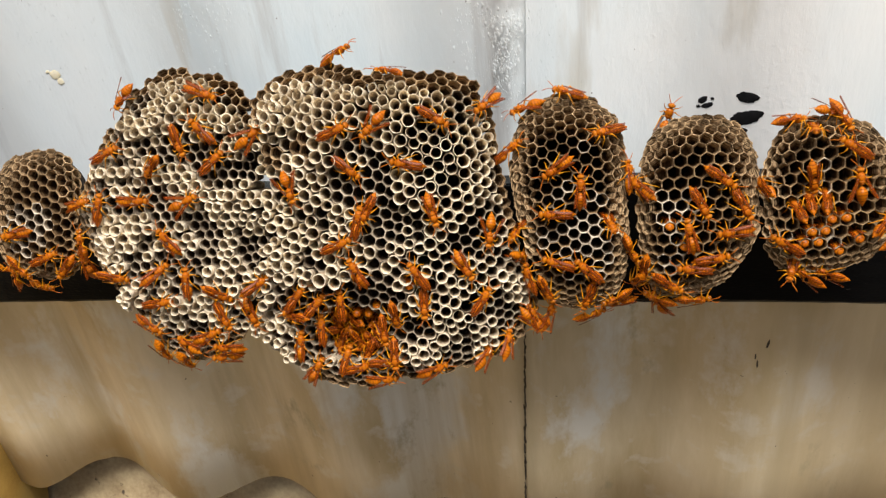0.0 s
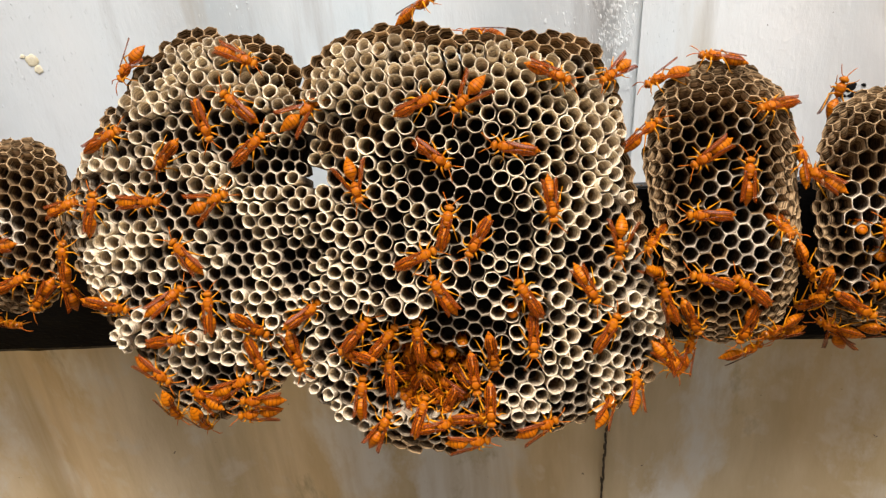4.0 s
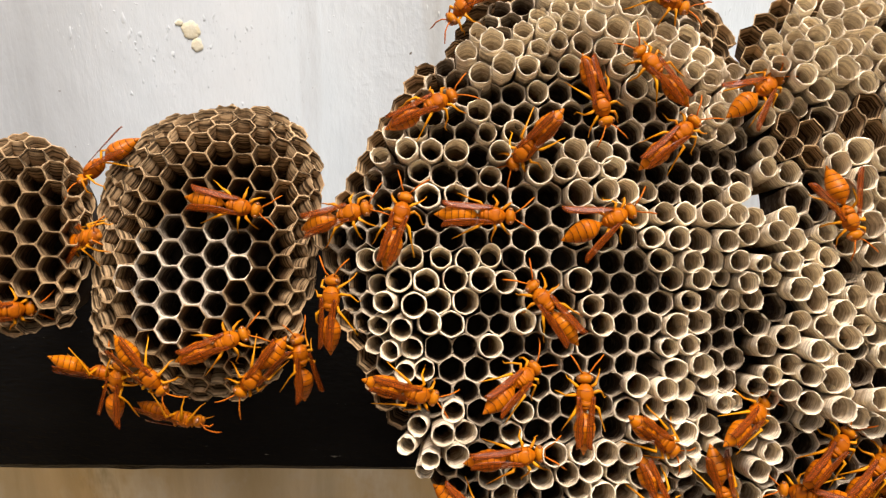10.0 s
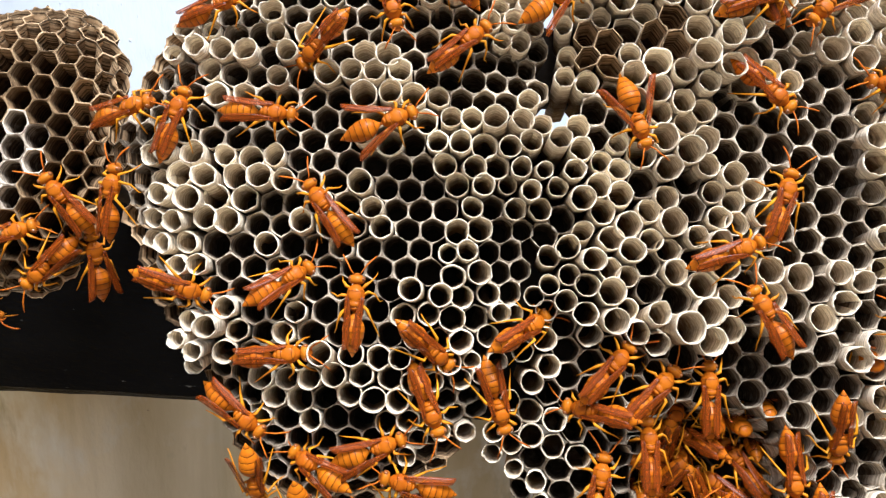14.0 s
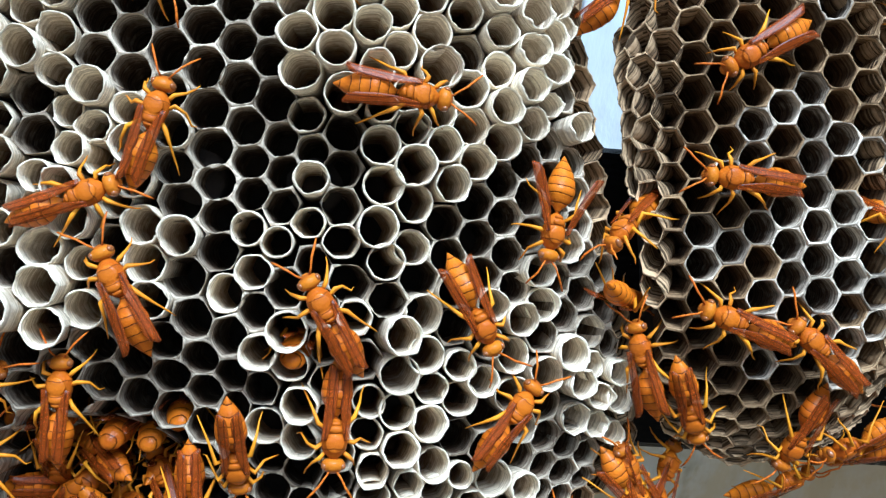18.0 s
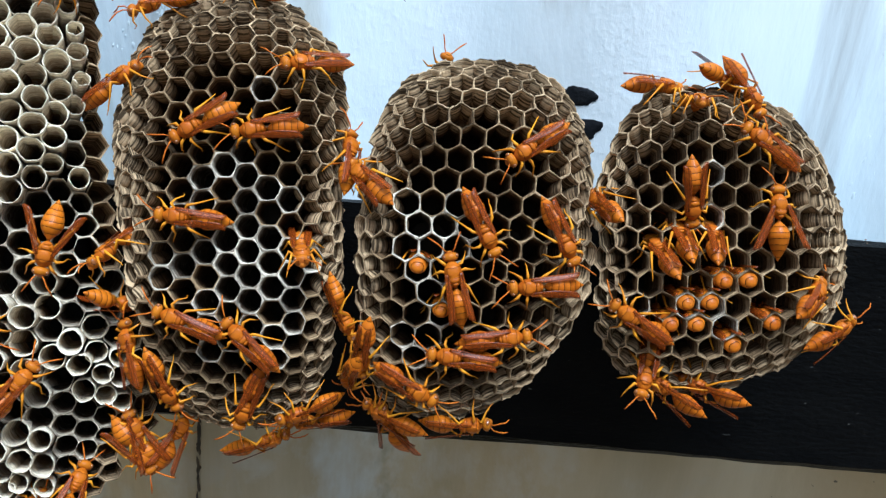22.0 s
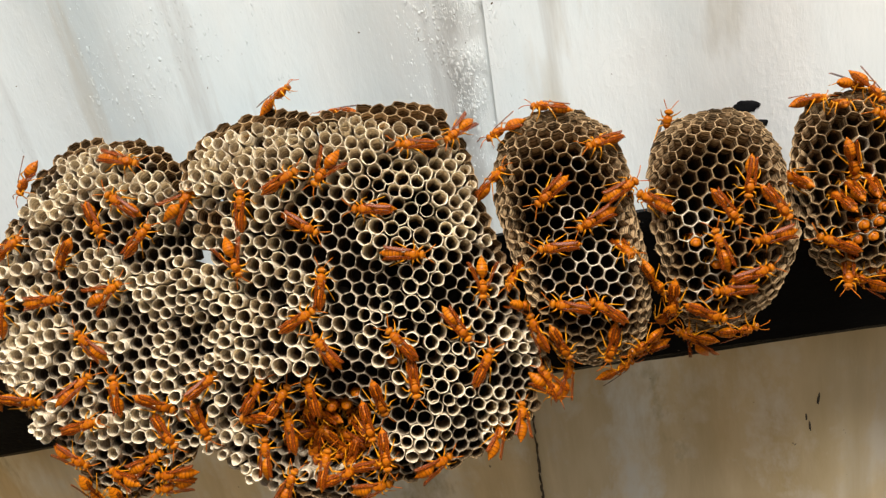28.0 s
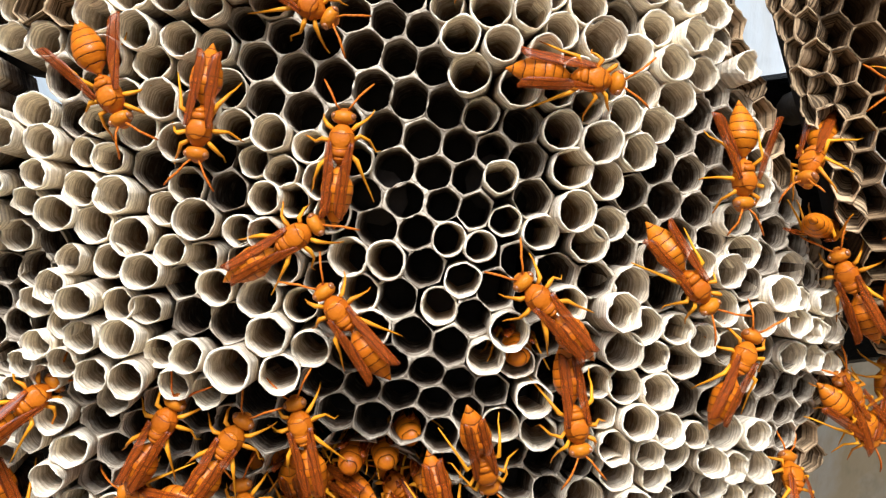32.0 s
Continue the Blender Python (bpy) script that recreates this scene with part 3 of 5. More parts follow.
def fitted_cell(c, u, v, m, length, wall, out, taper, roundness, material):
    """A cell whose six corners are those of the comb's lattice, so that neighbours share their walls."""
    inv = m.inverted()
    reach = c.pitch / math.sqrt(3)
    corners = []
    for k in range(6):
        a = math.pi / 6 + k * math.pi / 3
        x, z, _ = c.warp(u + reach * math.cos(a), v + reach * math.sin(a))
        y, nrm, _ = c.face(x, z)
        rise = 0.0005 * noise.noise(Vector((x * 160, z * 160, c.seed))) + out
        if c.kind == "old":
            rise += min(0.0, swell(x, z)) - 0.0012 + 0.0016 * noise.noise(Vector((x * 70, z * 70, c.seed)))
        corners.append(Vector((x, y, z)) + nrm * rise)
    edge, fray_of, thick = [], [], []
    for k in range(6):
        p, q = corners[k], corners[(k + 1) % 6]
        for f in (0.0, 0.25, 0.5, 0.75):
            w = p.lerp(q, f)
            edge.append(inv @ w)
            fray_of.append((0.00065 if material is PAPER_BROWN else 0.0004 if c.kind == "young" else 0.0006) * (noise.noise(w * 900) + 0.6 * noise.noise(w * 2300)))
            thick.append(1.0 + 0.55 * noise.noise(w * 1300))
    corners = [inv @ p for p in corners]
    mid = sum(corners, Vector()) / 6
    size = sum((p - mid).length for p in corners) / 6
    bm = bmesh.new()

    def ring(inset, depth, shrink, fray, r):
        row = []
        for p, f, w in zip(edge, fray_of, thick):
            d = p - mid
            d = d.lerp(d.normalized() * size * 0.92, r) if r else d
            q = d * shrink - d.normalized() * (inset * w)
            row.append(bm.verts.new(mid + q + Vector((0, 0, f * fray - depth))))
        return row

    if material is PAPER_BROWN and c.kind == "young":
        # rim cells stand free and belly outwards
        rings = [ring(0, length, taper, 0, 0.9), ring(0, length * 0.55, 0.98, 0, 0.9), ring(0, length * 0.2, 1.06, 0, 0.8), ring(0, 0.0002, 1, 1, 0.2)]
    else:
        rings = [ring(0, length, taper, 0, 0), ring(0, length * 0.4, 0.4 * taper + 0.6, 0, 0), ring(0, 0.0002, 1, 1, 0)]
    rings += [ ring(0, 0, 1, 1, 0), ring(wall * 0.75, 0, 1, 1, roundness), ring(wall, 0.0004, 1, 1, roundness)]
    rings += [ring(wall * 1.1, length * 0.4, 0.4 * taper + 0.6, 0, roundness), ring(wall, length * 0.95, taper, 0, roundness)]
    n = len(edge)
    for a, b in zip(rings, rings[1:]):
        for i in range(n):
            bm.faces.new((a[i], a[(i + 1) % n], b[(i + 1) % n], b[i]))
    bm.faces.new(rings[-1])
    bm.faces.new(rings[0][::-1])
    bm.normal_update()
    return mesh_of("cell", bm, material, mid.z)


def mesh_of(name, bm, material, mouth=0.0):
    me = bpy.data.meshes.new(name)
    bm.to_mesh(me)
    bm.free()
    me.materials.append(material)
    me.shade_smooth()
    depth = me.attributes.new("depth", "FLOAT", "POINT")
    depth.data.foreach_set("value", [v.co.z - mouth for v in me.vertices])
    return me


def cell_library(kind, pitch, seed):
    r = pitch / 2
    lib = {"pale": []}
    for k in range(14):
        rnd = random.Random(seed * 100 + k)
        if kind == "old":
            w = rnd.uniform(0.00036, 0.0006)
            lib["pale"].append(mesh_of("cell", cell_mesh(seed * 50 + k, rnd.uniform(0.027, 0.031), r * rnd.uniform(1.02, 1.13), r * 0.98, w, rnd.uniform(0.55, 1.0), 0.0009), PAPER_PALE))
    return lib


# stretches of the old combs, in mm: middle, reach, and how far new cells have grown out (or lag behind)
GROWN = (
    (-81, -3, 12, 1.0), (-73, -19, 5, 1.0), (-61, -21, 5, 1.0), (-52, -23, 5, 0.9), (-94, 24, 10, 1.1), (-104, 30, 5, 0.8), (-114, 19, 6, 0.5),
    (-93, -36, 7, 0.6), (-97, -55, 6, 0.6), (22, -63, 6, 0.9), (24, -45, 7, 0.9), (39, -57, 7, 0.6), (-3, -68, 7, 0.6), (7, -75, 7, 0.4),
    (24, 56, 9, 0.45), (39, 45, 9, 0.5), (41, 30, 7, 0.5), (55, 26, 6, 0.3), (-1, 68, 9, 0.45), (-29, 79, 9, 0.6), (-48, 79, 8, 0.8),
)
GROWN += (
    (-75, 76, 8, 0.7), (2, 44, 5, 0.5), (-54, 5, 8, 0.3), (20, -23, 7, 0.5), (58, -33, 9, 0.3), (-44, -15, 7, 0.4), (-7, -23, 7, 0.4), (-54, 31, 7, 0.35),
    (-182, -34, 6, 1.1), (-148, -41, 8, 0.6), (-111, -8, 7, 0.8), (-124, -17, 6, 0.6), (-114, 5, 7, 0.35), (-141, 43, 10, 0.5), (-153, 80, 12, 0.45),
    (-167, 72, 7, 0.5), (-194, 52, 8, 0.35), (-182, 37, 5, 0.5), (-167, 13, 7, 0.4), (-191, 2, 7, 0.45), (-170, -12, 8, 0.2), (-118, 27, 8, 0.25),
)
GROWN += (
    (-40, 62, 9, 0.4), (-70, 88, 10, 0.5), (-10, 86, 13, 0.4), (-88, 70, 9, 0.5), (10, 78, 12, 0.4), (13, 30, 11, 0.7), (32, 20, 9, 0.5), (24, 10, 7, 0.4), (-4, 36, 6, 0.3), (-50, 52, 8, 0.6), (-66, 44, 7, 0.5), (-40, 70, 8, 0.3), (-24, 96, 10, 0.3),
    # fewer pale cells low down; their dullness also carries shade under the ridge
    (-20, -90, 14, -0.35), (34, -82, 12, -0.25), (-150, -62, 16, -0.3), (-112, -50, 9, -0.3), (62, -48, 9, -0.2), (8, -92, 10, -0.2),
    (-137, 91, 10, 0.4), (-115, 78, 8, 0.3), (-15, 14, 16, -0.45), (-36, 37, 12, -0.55), (-1, -53, 10, -0.7), (-34, -32, 11, -0.7), (-17, -36, 10, -0.5),
    (-91, 6, 5, -0.9), (-58, 46, 8, -0.1), (42, -3, 10, -0.25), (26, 3, 6, -0.3), (-17, 50, 8, -0.4), (-25, 64, 8, -0.3), (-71, -37, 12, -0.3),
    (-164, 24, 12, -0.4), (-131, 12, 9, -0.45), (-136, 60, 10, -0.5), (-101, -4, 7, -0.6), (-147, -8, 10, -0.2), (-140, -28, 10, -0.35),
)
# patches of thin brown cells amid the old combs
BROWN_PATCHES = ((-59, 65, 7.5), (-78, 55, 6))


def growth(x, z):
    return sum(h * math.exp(-((x / MM - cx) ** 2 + (z / MM - cz) ** 2) / (r * r)) for cx, cz, r, h in GROWN)


def swell(x, z):
    """How far the cells of an old comb stand out at a place, smooth from cell to cell."""
    g = growth(x, z) + 0.38 * noise.noise(Vector((x * 62, z * 62, 1.5)))
    return (0.0086 if g > 0 else 0.0060) * min(1.1, max(-1.0, g))


def lean_of(x, z):
    """The slope of the swellings: on their flanks the tubes splay outwards."""
    d = 0.002
    return Vector(((swell(x + d, z) - swell(x - d, z)) / (2 * d), 0, (swell(x, z + d) - swell(x, z - d)) / (2 * d)))


def growth_young(c, x, z):
    """In the young combs the cells in use, in the middle and below it, have pale rims."""
    mx, mz = {"a": (-258, 10), "d": (104, 4), "e": (164, 14), "f": (250, 10)}.get(c.name, (c.cx, c.cz))
    return {"a": 0.9, "d": 0.75, "e": 0.65}.get(c.name, 0.3) * math.exp(-((x / MM - mx) ** 2 / 500 + (z / MM - mz) ** 2 / 700))


# a few cells closed with pale caps


# the gap between the two old combs through which the sheet shows, and the cells placed so far
HOLE = (-0.0892, 0.0366, 0.0037, 0.0088)
TAKEN = []
CELLS = {}


def in_hollow(x, z):
    return hollow(x, z) > 0.004


def build_comb(c, label):
    rnd = random.Random(c.seed)
    root = thing("wasp_comb", pose(c.cx, c.y0, c.cz), label, "wasp comb", "combs of the nest")
    lib = cell_library(c.kind, c.pitch, c.seed)
    inv = root.matrix_world.inverted()
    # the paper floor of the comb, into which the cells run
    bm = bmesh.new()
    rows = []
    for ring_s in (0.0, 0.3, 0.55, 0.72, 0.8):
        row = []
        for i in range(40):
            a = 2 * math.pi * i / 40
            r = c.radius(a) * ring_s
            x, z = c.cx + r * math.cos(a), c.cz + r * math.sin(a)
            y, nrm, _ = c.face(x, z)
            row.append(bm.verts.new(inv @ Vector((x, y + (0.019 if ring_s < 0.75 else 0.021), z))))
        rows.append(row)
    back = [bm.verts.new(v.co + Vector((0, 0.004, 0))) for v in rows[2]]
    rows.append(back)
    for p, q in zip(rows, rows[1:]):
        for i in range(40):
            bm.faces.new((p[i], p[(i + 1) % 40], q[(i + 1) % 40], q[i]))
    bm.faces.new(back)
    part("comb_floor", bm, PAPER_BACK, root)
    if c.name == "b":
        # added near-black sheet for the shade between the old combs, but for one gap
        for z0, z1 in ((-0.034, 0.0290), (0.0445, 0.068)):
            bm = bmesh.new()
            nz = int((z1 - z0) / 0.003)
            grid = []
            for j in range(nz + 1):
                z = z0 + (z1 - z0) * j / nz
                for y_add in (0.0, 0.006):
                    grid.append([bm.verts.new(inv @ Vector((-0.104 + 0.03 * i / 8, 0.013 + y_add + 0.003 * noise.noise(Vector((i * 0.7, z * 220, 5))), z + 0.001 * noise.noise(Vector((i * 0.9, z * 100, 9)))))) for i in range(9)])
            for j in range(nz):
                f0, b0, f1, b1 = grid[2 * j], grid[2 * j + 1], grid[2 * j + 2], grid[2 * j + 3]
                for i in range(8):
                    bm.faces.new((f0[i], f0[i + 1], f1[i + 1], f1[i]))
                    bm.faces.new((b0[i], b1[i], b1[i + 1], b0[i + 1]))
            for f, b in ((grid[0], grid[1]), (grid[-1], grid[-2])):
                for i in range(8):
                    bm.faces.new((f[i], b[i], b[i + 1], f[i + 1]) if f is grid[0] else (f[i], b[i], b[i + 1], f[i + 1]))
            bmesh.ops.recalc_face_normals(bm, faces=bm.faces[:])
            part("comb_bridge", bm, PAPER_BACK, root, "added near-black sheet filling the shade between two combs")
    # short stalks that carry the comb on the beam
    for k in (-1, 1):
        x, z = c.cx + k * 0.012, min(max(c.cz, -0.02), 0.02)
        bm = bmesh.new()
        bmesh.ops.create_cone(bm, cap_ends=True, segments=10, radius1=0.006, radius2=0.004, depth=1.0)
        y1 = c.face(x, z)[0] + 0.012
        y2 = 0.149 - 0.062 * x - 0.37 * z - 0.066
        for v in bm.verts:
            v.co = inv @ Vector((x + v.co.x, y1 + (v.co.z + 0.5) * max(0.004, y2 - y1 + 0.01), z + v.co.y))
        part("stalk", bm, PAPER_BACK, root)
    mine = []
    spots = []
    span = int(0.19 / c.pitch) + 1
    for j in range(-span, span + 1):
        for i in range(-span, span + 1):
            u, v = (i + 0.5 * (j % 2)) * c.pitch, j * c.pitch * 0.866
            x, z, s = c.warp(u, v)
            joint = c.kind == "old" and s < 1.12 and -0.108 < x < -0.07 and -0.045 < z < 0.067
            if s < 0.985 or joint:
                spots.append((x, z, s, u, v))
    rest = []
    for x, z, s, u, v in spots:
        if not owns(c, x, z) or math.hypot((x - HOLE[0]) / HOLE[2], (z - HOLE[1]) / HOLE[3]) < 1:
            continue
        if any(abs(x - px) < 0.0054 and math.hypot(x - px, z - pz) < 0.0054 for px, pz in TAKEN):
            continue
        if c.kind == "old":
            mine.append((x, z))
        jit = 0.0006 if c.kind == "old" else 0.00022
        x, z = x + rnd.uniform(-jit, jit), z + rnd.uniform(-jit, jit)
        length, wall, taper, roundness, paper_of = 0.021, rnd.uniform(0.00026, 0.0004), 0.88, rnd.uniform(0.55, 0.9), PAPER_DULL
        y, nrm, _ = c.face(x, z)
        clump = noise.noise(Vector((x * 45, z * 45, c.seed * 3.1))) + 0.6 * noise.noise(Vector((x * 130, z * 130, c.seed)))
        if c.kind == "old":
            grown = growth(x, z)
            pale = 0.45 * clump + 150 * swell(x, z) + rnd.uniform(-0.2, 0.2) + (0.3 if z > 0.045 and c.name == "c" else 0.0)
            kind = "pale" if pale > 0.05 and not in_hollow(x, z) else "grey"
            if kind == "pale":
                out = swell(x, z) + max(0.0, clump) * 0.002 + rnd.uniform(-0.0016, 0.0034)
            else:
                out = 0.0
            wob = 0.06 if kind == "pale" else 0.02
        else:
            white = growth_young(c, x, z)
            kind = "pale" if white + clump * 0.5 + rnd.uniform(-0.3, 0.3) > 0.5 and s < 0.75 else "grey"
            out, wob = rnd.uniform(-0.0003, 0.0003), 0.02
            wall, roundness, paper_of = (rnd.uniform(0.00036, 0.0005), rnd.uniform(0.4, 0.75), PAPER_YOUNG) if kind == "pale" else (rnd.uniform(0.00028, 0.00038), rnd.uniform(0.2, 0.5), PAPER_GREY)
        outer = c.kind == "old" and s > 0.925 and not -0.112 < x < -0.066 and math.hypot(x + 0.182, z + 0.034) > 0.009
        if outer or (c.kind == "old" and s > 0.92 and z > c.cz + 0.03) or (c.name == "c" and x > -0.04 and z > 0.097 - 0.25 * max(0, x)) or (c.kind != "old" and (s > 0.88 or (s > 0.66 and z > c.cz))) or (c.kind == "old" and any(math.hypot(x / MM - px, z / MM - pz) < r for px, pz, r in BROWN_PATCHES)):
            kind, wob = "edge", 0.02
            out = 0.0035 if c.kind == "old" and s < 0.9 and z < 0.07 else 0.0
            length, wall, taper, roundness, paper_of = 0.0125, 0.00028, 0.66, rnd.uniform(0.0, 0.2), PAPER_BROWN
        if c.kind == "old" and kind == "pale":
            nrm = nrm - 0.10 * lean_of(x, z)
        nrm = (nrm + Vector((rnd.uniform(-wob, wob), 0, rnd.uniform(-wob, wob)))).normalized()
        q = nrm.to_track_quat("Z", "Y").to_matrix().to_4x4()
        m = Matrix.Translation(Vector((x, y, z)) + nrm * out) @ q @ pose(0, 0, 0, 0, 0, math.degrees(c.turn) + rnd.choice((0, 60, 120, 180, 240, 300)))
        if kind == "pale" and c.kind == "old":
            # where the lattice is drawn together, the tubes are narrower
            here, room = Vector((x, y, z)), c.pitch
            for k in range(6):
                nx, nz, _ = c.warp(u + c.pitch * math.cos(k * math.pi / 3), v + c.pitch * math.sin(k * math.pi / 3))
                room = min(room, (Vector((nx, c.face(nx, nz)[0], nz)) - here).length)
            m = m @ Matrix.Diagonal((room / c.pitch, room / c.pitch, 1, 1))
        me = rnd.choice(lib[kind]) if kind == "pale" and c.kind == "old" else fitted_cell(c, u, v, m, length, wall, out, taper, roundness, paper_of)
        CELLS.setdefault(c.name, []).append((x, z))
        rest.append((s, me, inv @ m))
    TAKEN.extend(mine)
    rest.sort(key=lambda e: e[0])
    for s, me, m in rest[:300]:
        ob = new("cell", me)
        ob.parent = root
        ob.matrix_basis = m
    if len(rest) > 300:
        for mt in sorted({me.materials[0] for _, me, _ in rest[300:]}, key=lambda k: k.name):
            verts, faces, depths = [], [], []
            for s, me, m in rest[300:]:
                if me.materials[0] == mt:
                    base = len(verts)
                    verts += [m @ v.co for v in me.vertices]
                    depths += [d.value for d in me.attributes["depth"].data]
                    faces += [[base + k for k in f.vertices] for f in me.polygons]
            fringe = bpy.data.meshes.new("cell_fringe")
            fringe.from_pydata(verts, [], faces)
            fringe.materials.append(mt)
            fringe.shade_smooth()
            fringe.attributes.new("depth", "FLOAT", "POINT").data.foreach_set("value", depths)
            ob = new("cell_fringe", fringe)
            ob.parent = root
            tagged(ob, kind="stuff")
    return root


def owns(c, x, z):
    """Where two combs meet, a cell belongs to the one whose middle it is nearer to, by their radii."""
    def s_of(k):
        return math.hypot(x - k.cx, z - k.cz) / k.radius(math.atan2(z - k.cz, x - k.cx))
    mine = s_of(c)
    if mine > 1.13:
        return False
    return all(mine <= s_of(k) or s_of(k) > 1.0 for k in COMBS.values() if k is not c)


LABELS = {
    "z": "small brown paper comb with empty hexagonal cells on the beam",
    "a": "rounded brown paper comb with pale-rimmed hexagonal cells",
    "b": "old grey-white paper comb with ragged tubular cells",
    "c": "largest grey-white paper comb, ragged cells crowded with wasps",
    "d": "tall brown paper comb with empty hexagonal cells",
    "e": "domed brown paper comb with even hexagonal cells",
    "f": "round brown paper comb with wasps deep in its cells",
}
for key, c in COMBS.items():
    build_comb(c, LABELS[key])


# ---- the wasps ----
def insect(name, base, dark, period, width, shift, rough=0.4):
    """Waxy orange shell with thin dark lines across the body."""
    m = bpy.data.materials.new(name)
    m.use_nodes = True
    n, l = m.node_tree.nodes, m.node_tree.links
    b = n["Principled BSDF"]
    b.inputs["Roughness"].default_value, b.inputs["Specular IOR Level"].default_value = rough, 0.10
    b.inputs["Coat Weight"].default_value, b.inputs["Coat Roughness"].default_value = 0.06, 0.15
    tc = n.new("ShaderNodeTexCoord")
    oi = n.new("ShaderNodeObjectInfo")
    ns = n.new("ShaderNodeTexNoise")
    ns.inputs["Scale"].default_value, ns.inputs["Detail"].default_value = 520, 3
    l.new(tc.outputs["Object"], ns.inputs["Vector"])
    xyz = n.new("ShaderNodeSeparateXYZ")
    l.new(tc.outputs["Object"], xyz.inputs[0])
    wob = n.new("ShaderNodeMath")
    wob.operation = "MULTIPLY_ADD"
    l.new(ns.outputs[0], wob.inputs[0])
    wob.inputs[1].default_value = 0.0007
    l.new(xyz.outputs["X"], wob.inputs[2])
    sh = n.new("ShaderNodeMath")
    sh.operation = "ADD"
    l.new(wob.outputs[0], sh.inputs[0])
    sh.inputs[1].default_value = shift
    md = n.new("ShaderNodeMath")
    md.operation = "DIVIDE"
    l.new(sh.outputs[0], md.inputs[0])
    md.inputs[1].default_value = period
    fr = n.new("ShaderNodeMath")
    fr.operation = "FRACT"
    l.new(md.outputs[0], fr.inputs[0])
    # along one plate, from its pale hind edge to the dark seam in front of it
    line = n.new("ShaderNodeValToRGB")
    cr = line.color_ramp
    cr.elements[0].position, cr.elements[1].position = 0.0, 1.0
    cr.elements[0].color, cr.elements[1].color = (0, 0, 0, 1), (0.95, 0.95, 0.95, 1)
    for at, v in ((0.45, 0.06), (0.97 - width * 2, 0.3), (0.99 - width, 0.92)):
        cr.elements.new(at).color = (v, v, v, 1)
    l.new(fr.outputs[0], line.inputs[0])
    tone = n.new("ShaderNodeMixRGB")
    hi = tuple(min(1, c * k) for c, k in zip(base, (1.22, 1.6, 1.6)))
    lo = tuple(c * k for c, k in zip(base, (0.66, 0.5, 0.4)))
    tone.inputs[1].default_value, tone.inputs[2].default_value = (*lo, 1), (*hi, 1)
    sm = n.new("ShaderNodeMath")
    sm.operation = "MULTIPLY_ADD"
    l.new(oi.outputs["Random"], sm.inputs[0])
    sm.inputs[1].default_value = 0.4
    ms = n.new("ShaderNodeMath")
    ms.operation = "MULTIPLY"
    l.new(ns.outputs[0], ms.inputs[0])
    ms.inputs[1].default_value = 0.9
    l.new(ms.outputs[0], sm.inputs[2])
    l.new(sm.outputs[0], tone.inputs[0])
    mx = n.new("ShaderNodeMixRGB")
    l.new(line.outputs[0], mx.inputs[0])
    l.new(tone.outputs[0], mx.inputs[1])
    mx.inputs[2].default_value = (*dark, 1)
    l.new(mx.outputs[0], b.inputs["Base Color"])
    fz = n.new("ShaderNodeTexNoise")
    fz.inputs["Scale"].default_value, fz.inputs["Detail"].default_value = 1900, 5
    l.new(tc.outputs["Object"], fz.inputs["Vector"])
    hs = n.new("ShaderNodeMath")
    hs.operation = "MULTIPLY_ADD"
    l.new(line.outputs[0], hs.inputs[0])
    hs.inputs[1].default_value = -1.2
    l.new(fz.outputs[0], hs.inputs[2])
    bp = n.new("ShaderNodeBump")
    bp.inputs["Strength"].default_value, bp.inputs["Distance"].default_value = 0.55, 0.00025
    l.new(hs.outputs[0], bp.inputs["Height"])
    l.new(bp.outputs[0], b.inputs["Normal"])
    rr = n.new("ShaderNodeMapRange")
    rr.inputs["To Min"].default_value, rr.inputs["To Max"].default_value = rough - 0.12, rough + 0.2
    l.new(fz.outputs[0], rr.inputs["Value"])
    l.new(rr.outputs[0], b.inputs["Roughness"])
    return m


W_ABDOMEN = insect("wasp_abdomen", (0.44, 0.096, 0.0010), (0.035, 0.007, 0.001), 0.0016, 0.055, 0.00315, 0.36)
W_THORAX = insect("wasp_thorax", (0.38, 0.080, 0.0010), (0.13, 0.03, 0.002), 0.0027, 0.03, -0.0001, 0.42)
W_HEAD = insect("wasp_head", (0.43, 0.110, 0.0014), (0.25, 0.06, 0.004), 0.02, 0.01, 0.01, 0.4)
W_LEG = insect("wasp_leg", (0.58, 0.190, 0.003), (0.42, 0.12, 0.008), 0.02, 0.01, 0.01, 0.42)
W_ANT = insect("wasp_antenna", (0.48, 0.105, 0.004), (0.3, 0.06, 0.006), 0.0009, 0.1, 0.0, 0.5)
W_EYE = mat("wasp_eye", (0.16, 0.05, 0.012), (0.30, 0.10, 0.02), 900, 0.25, 0.1, 2000)


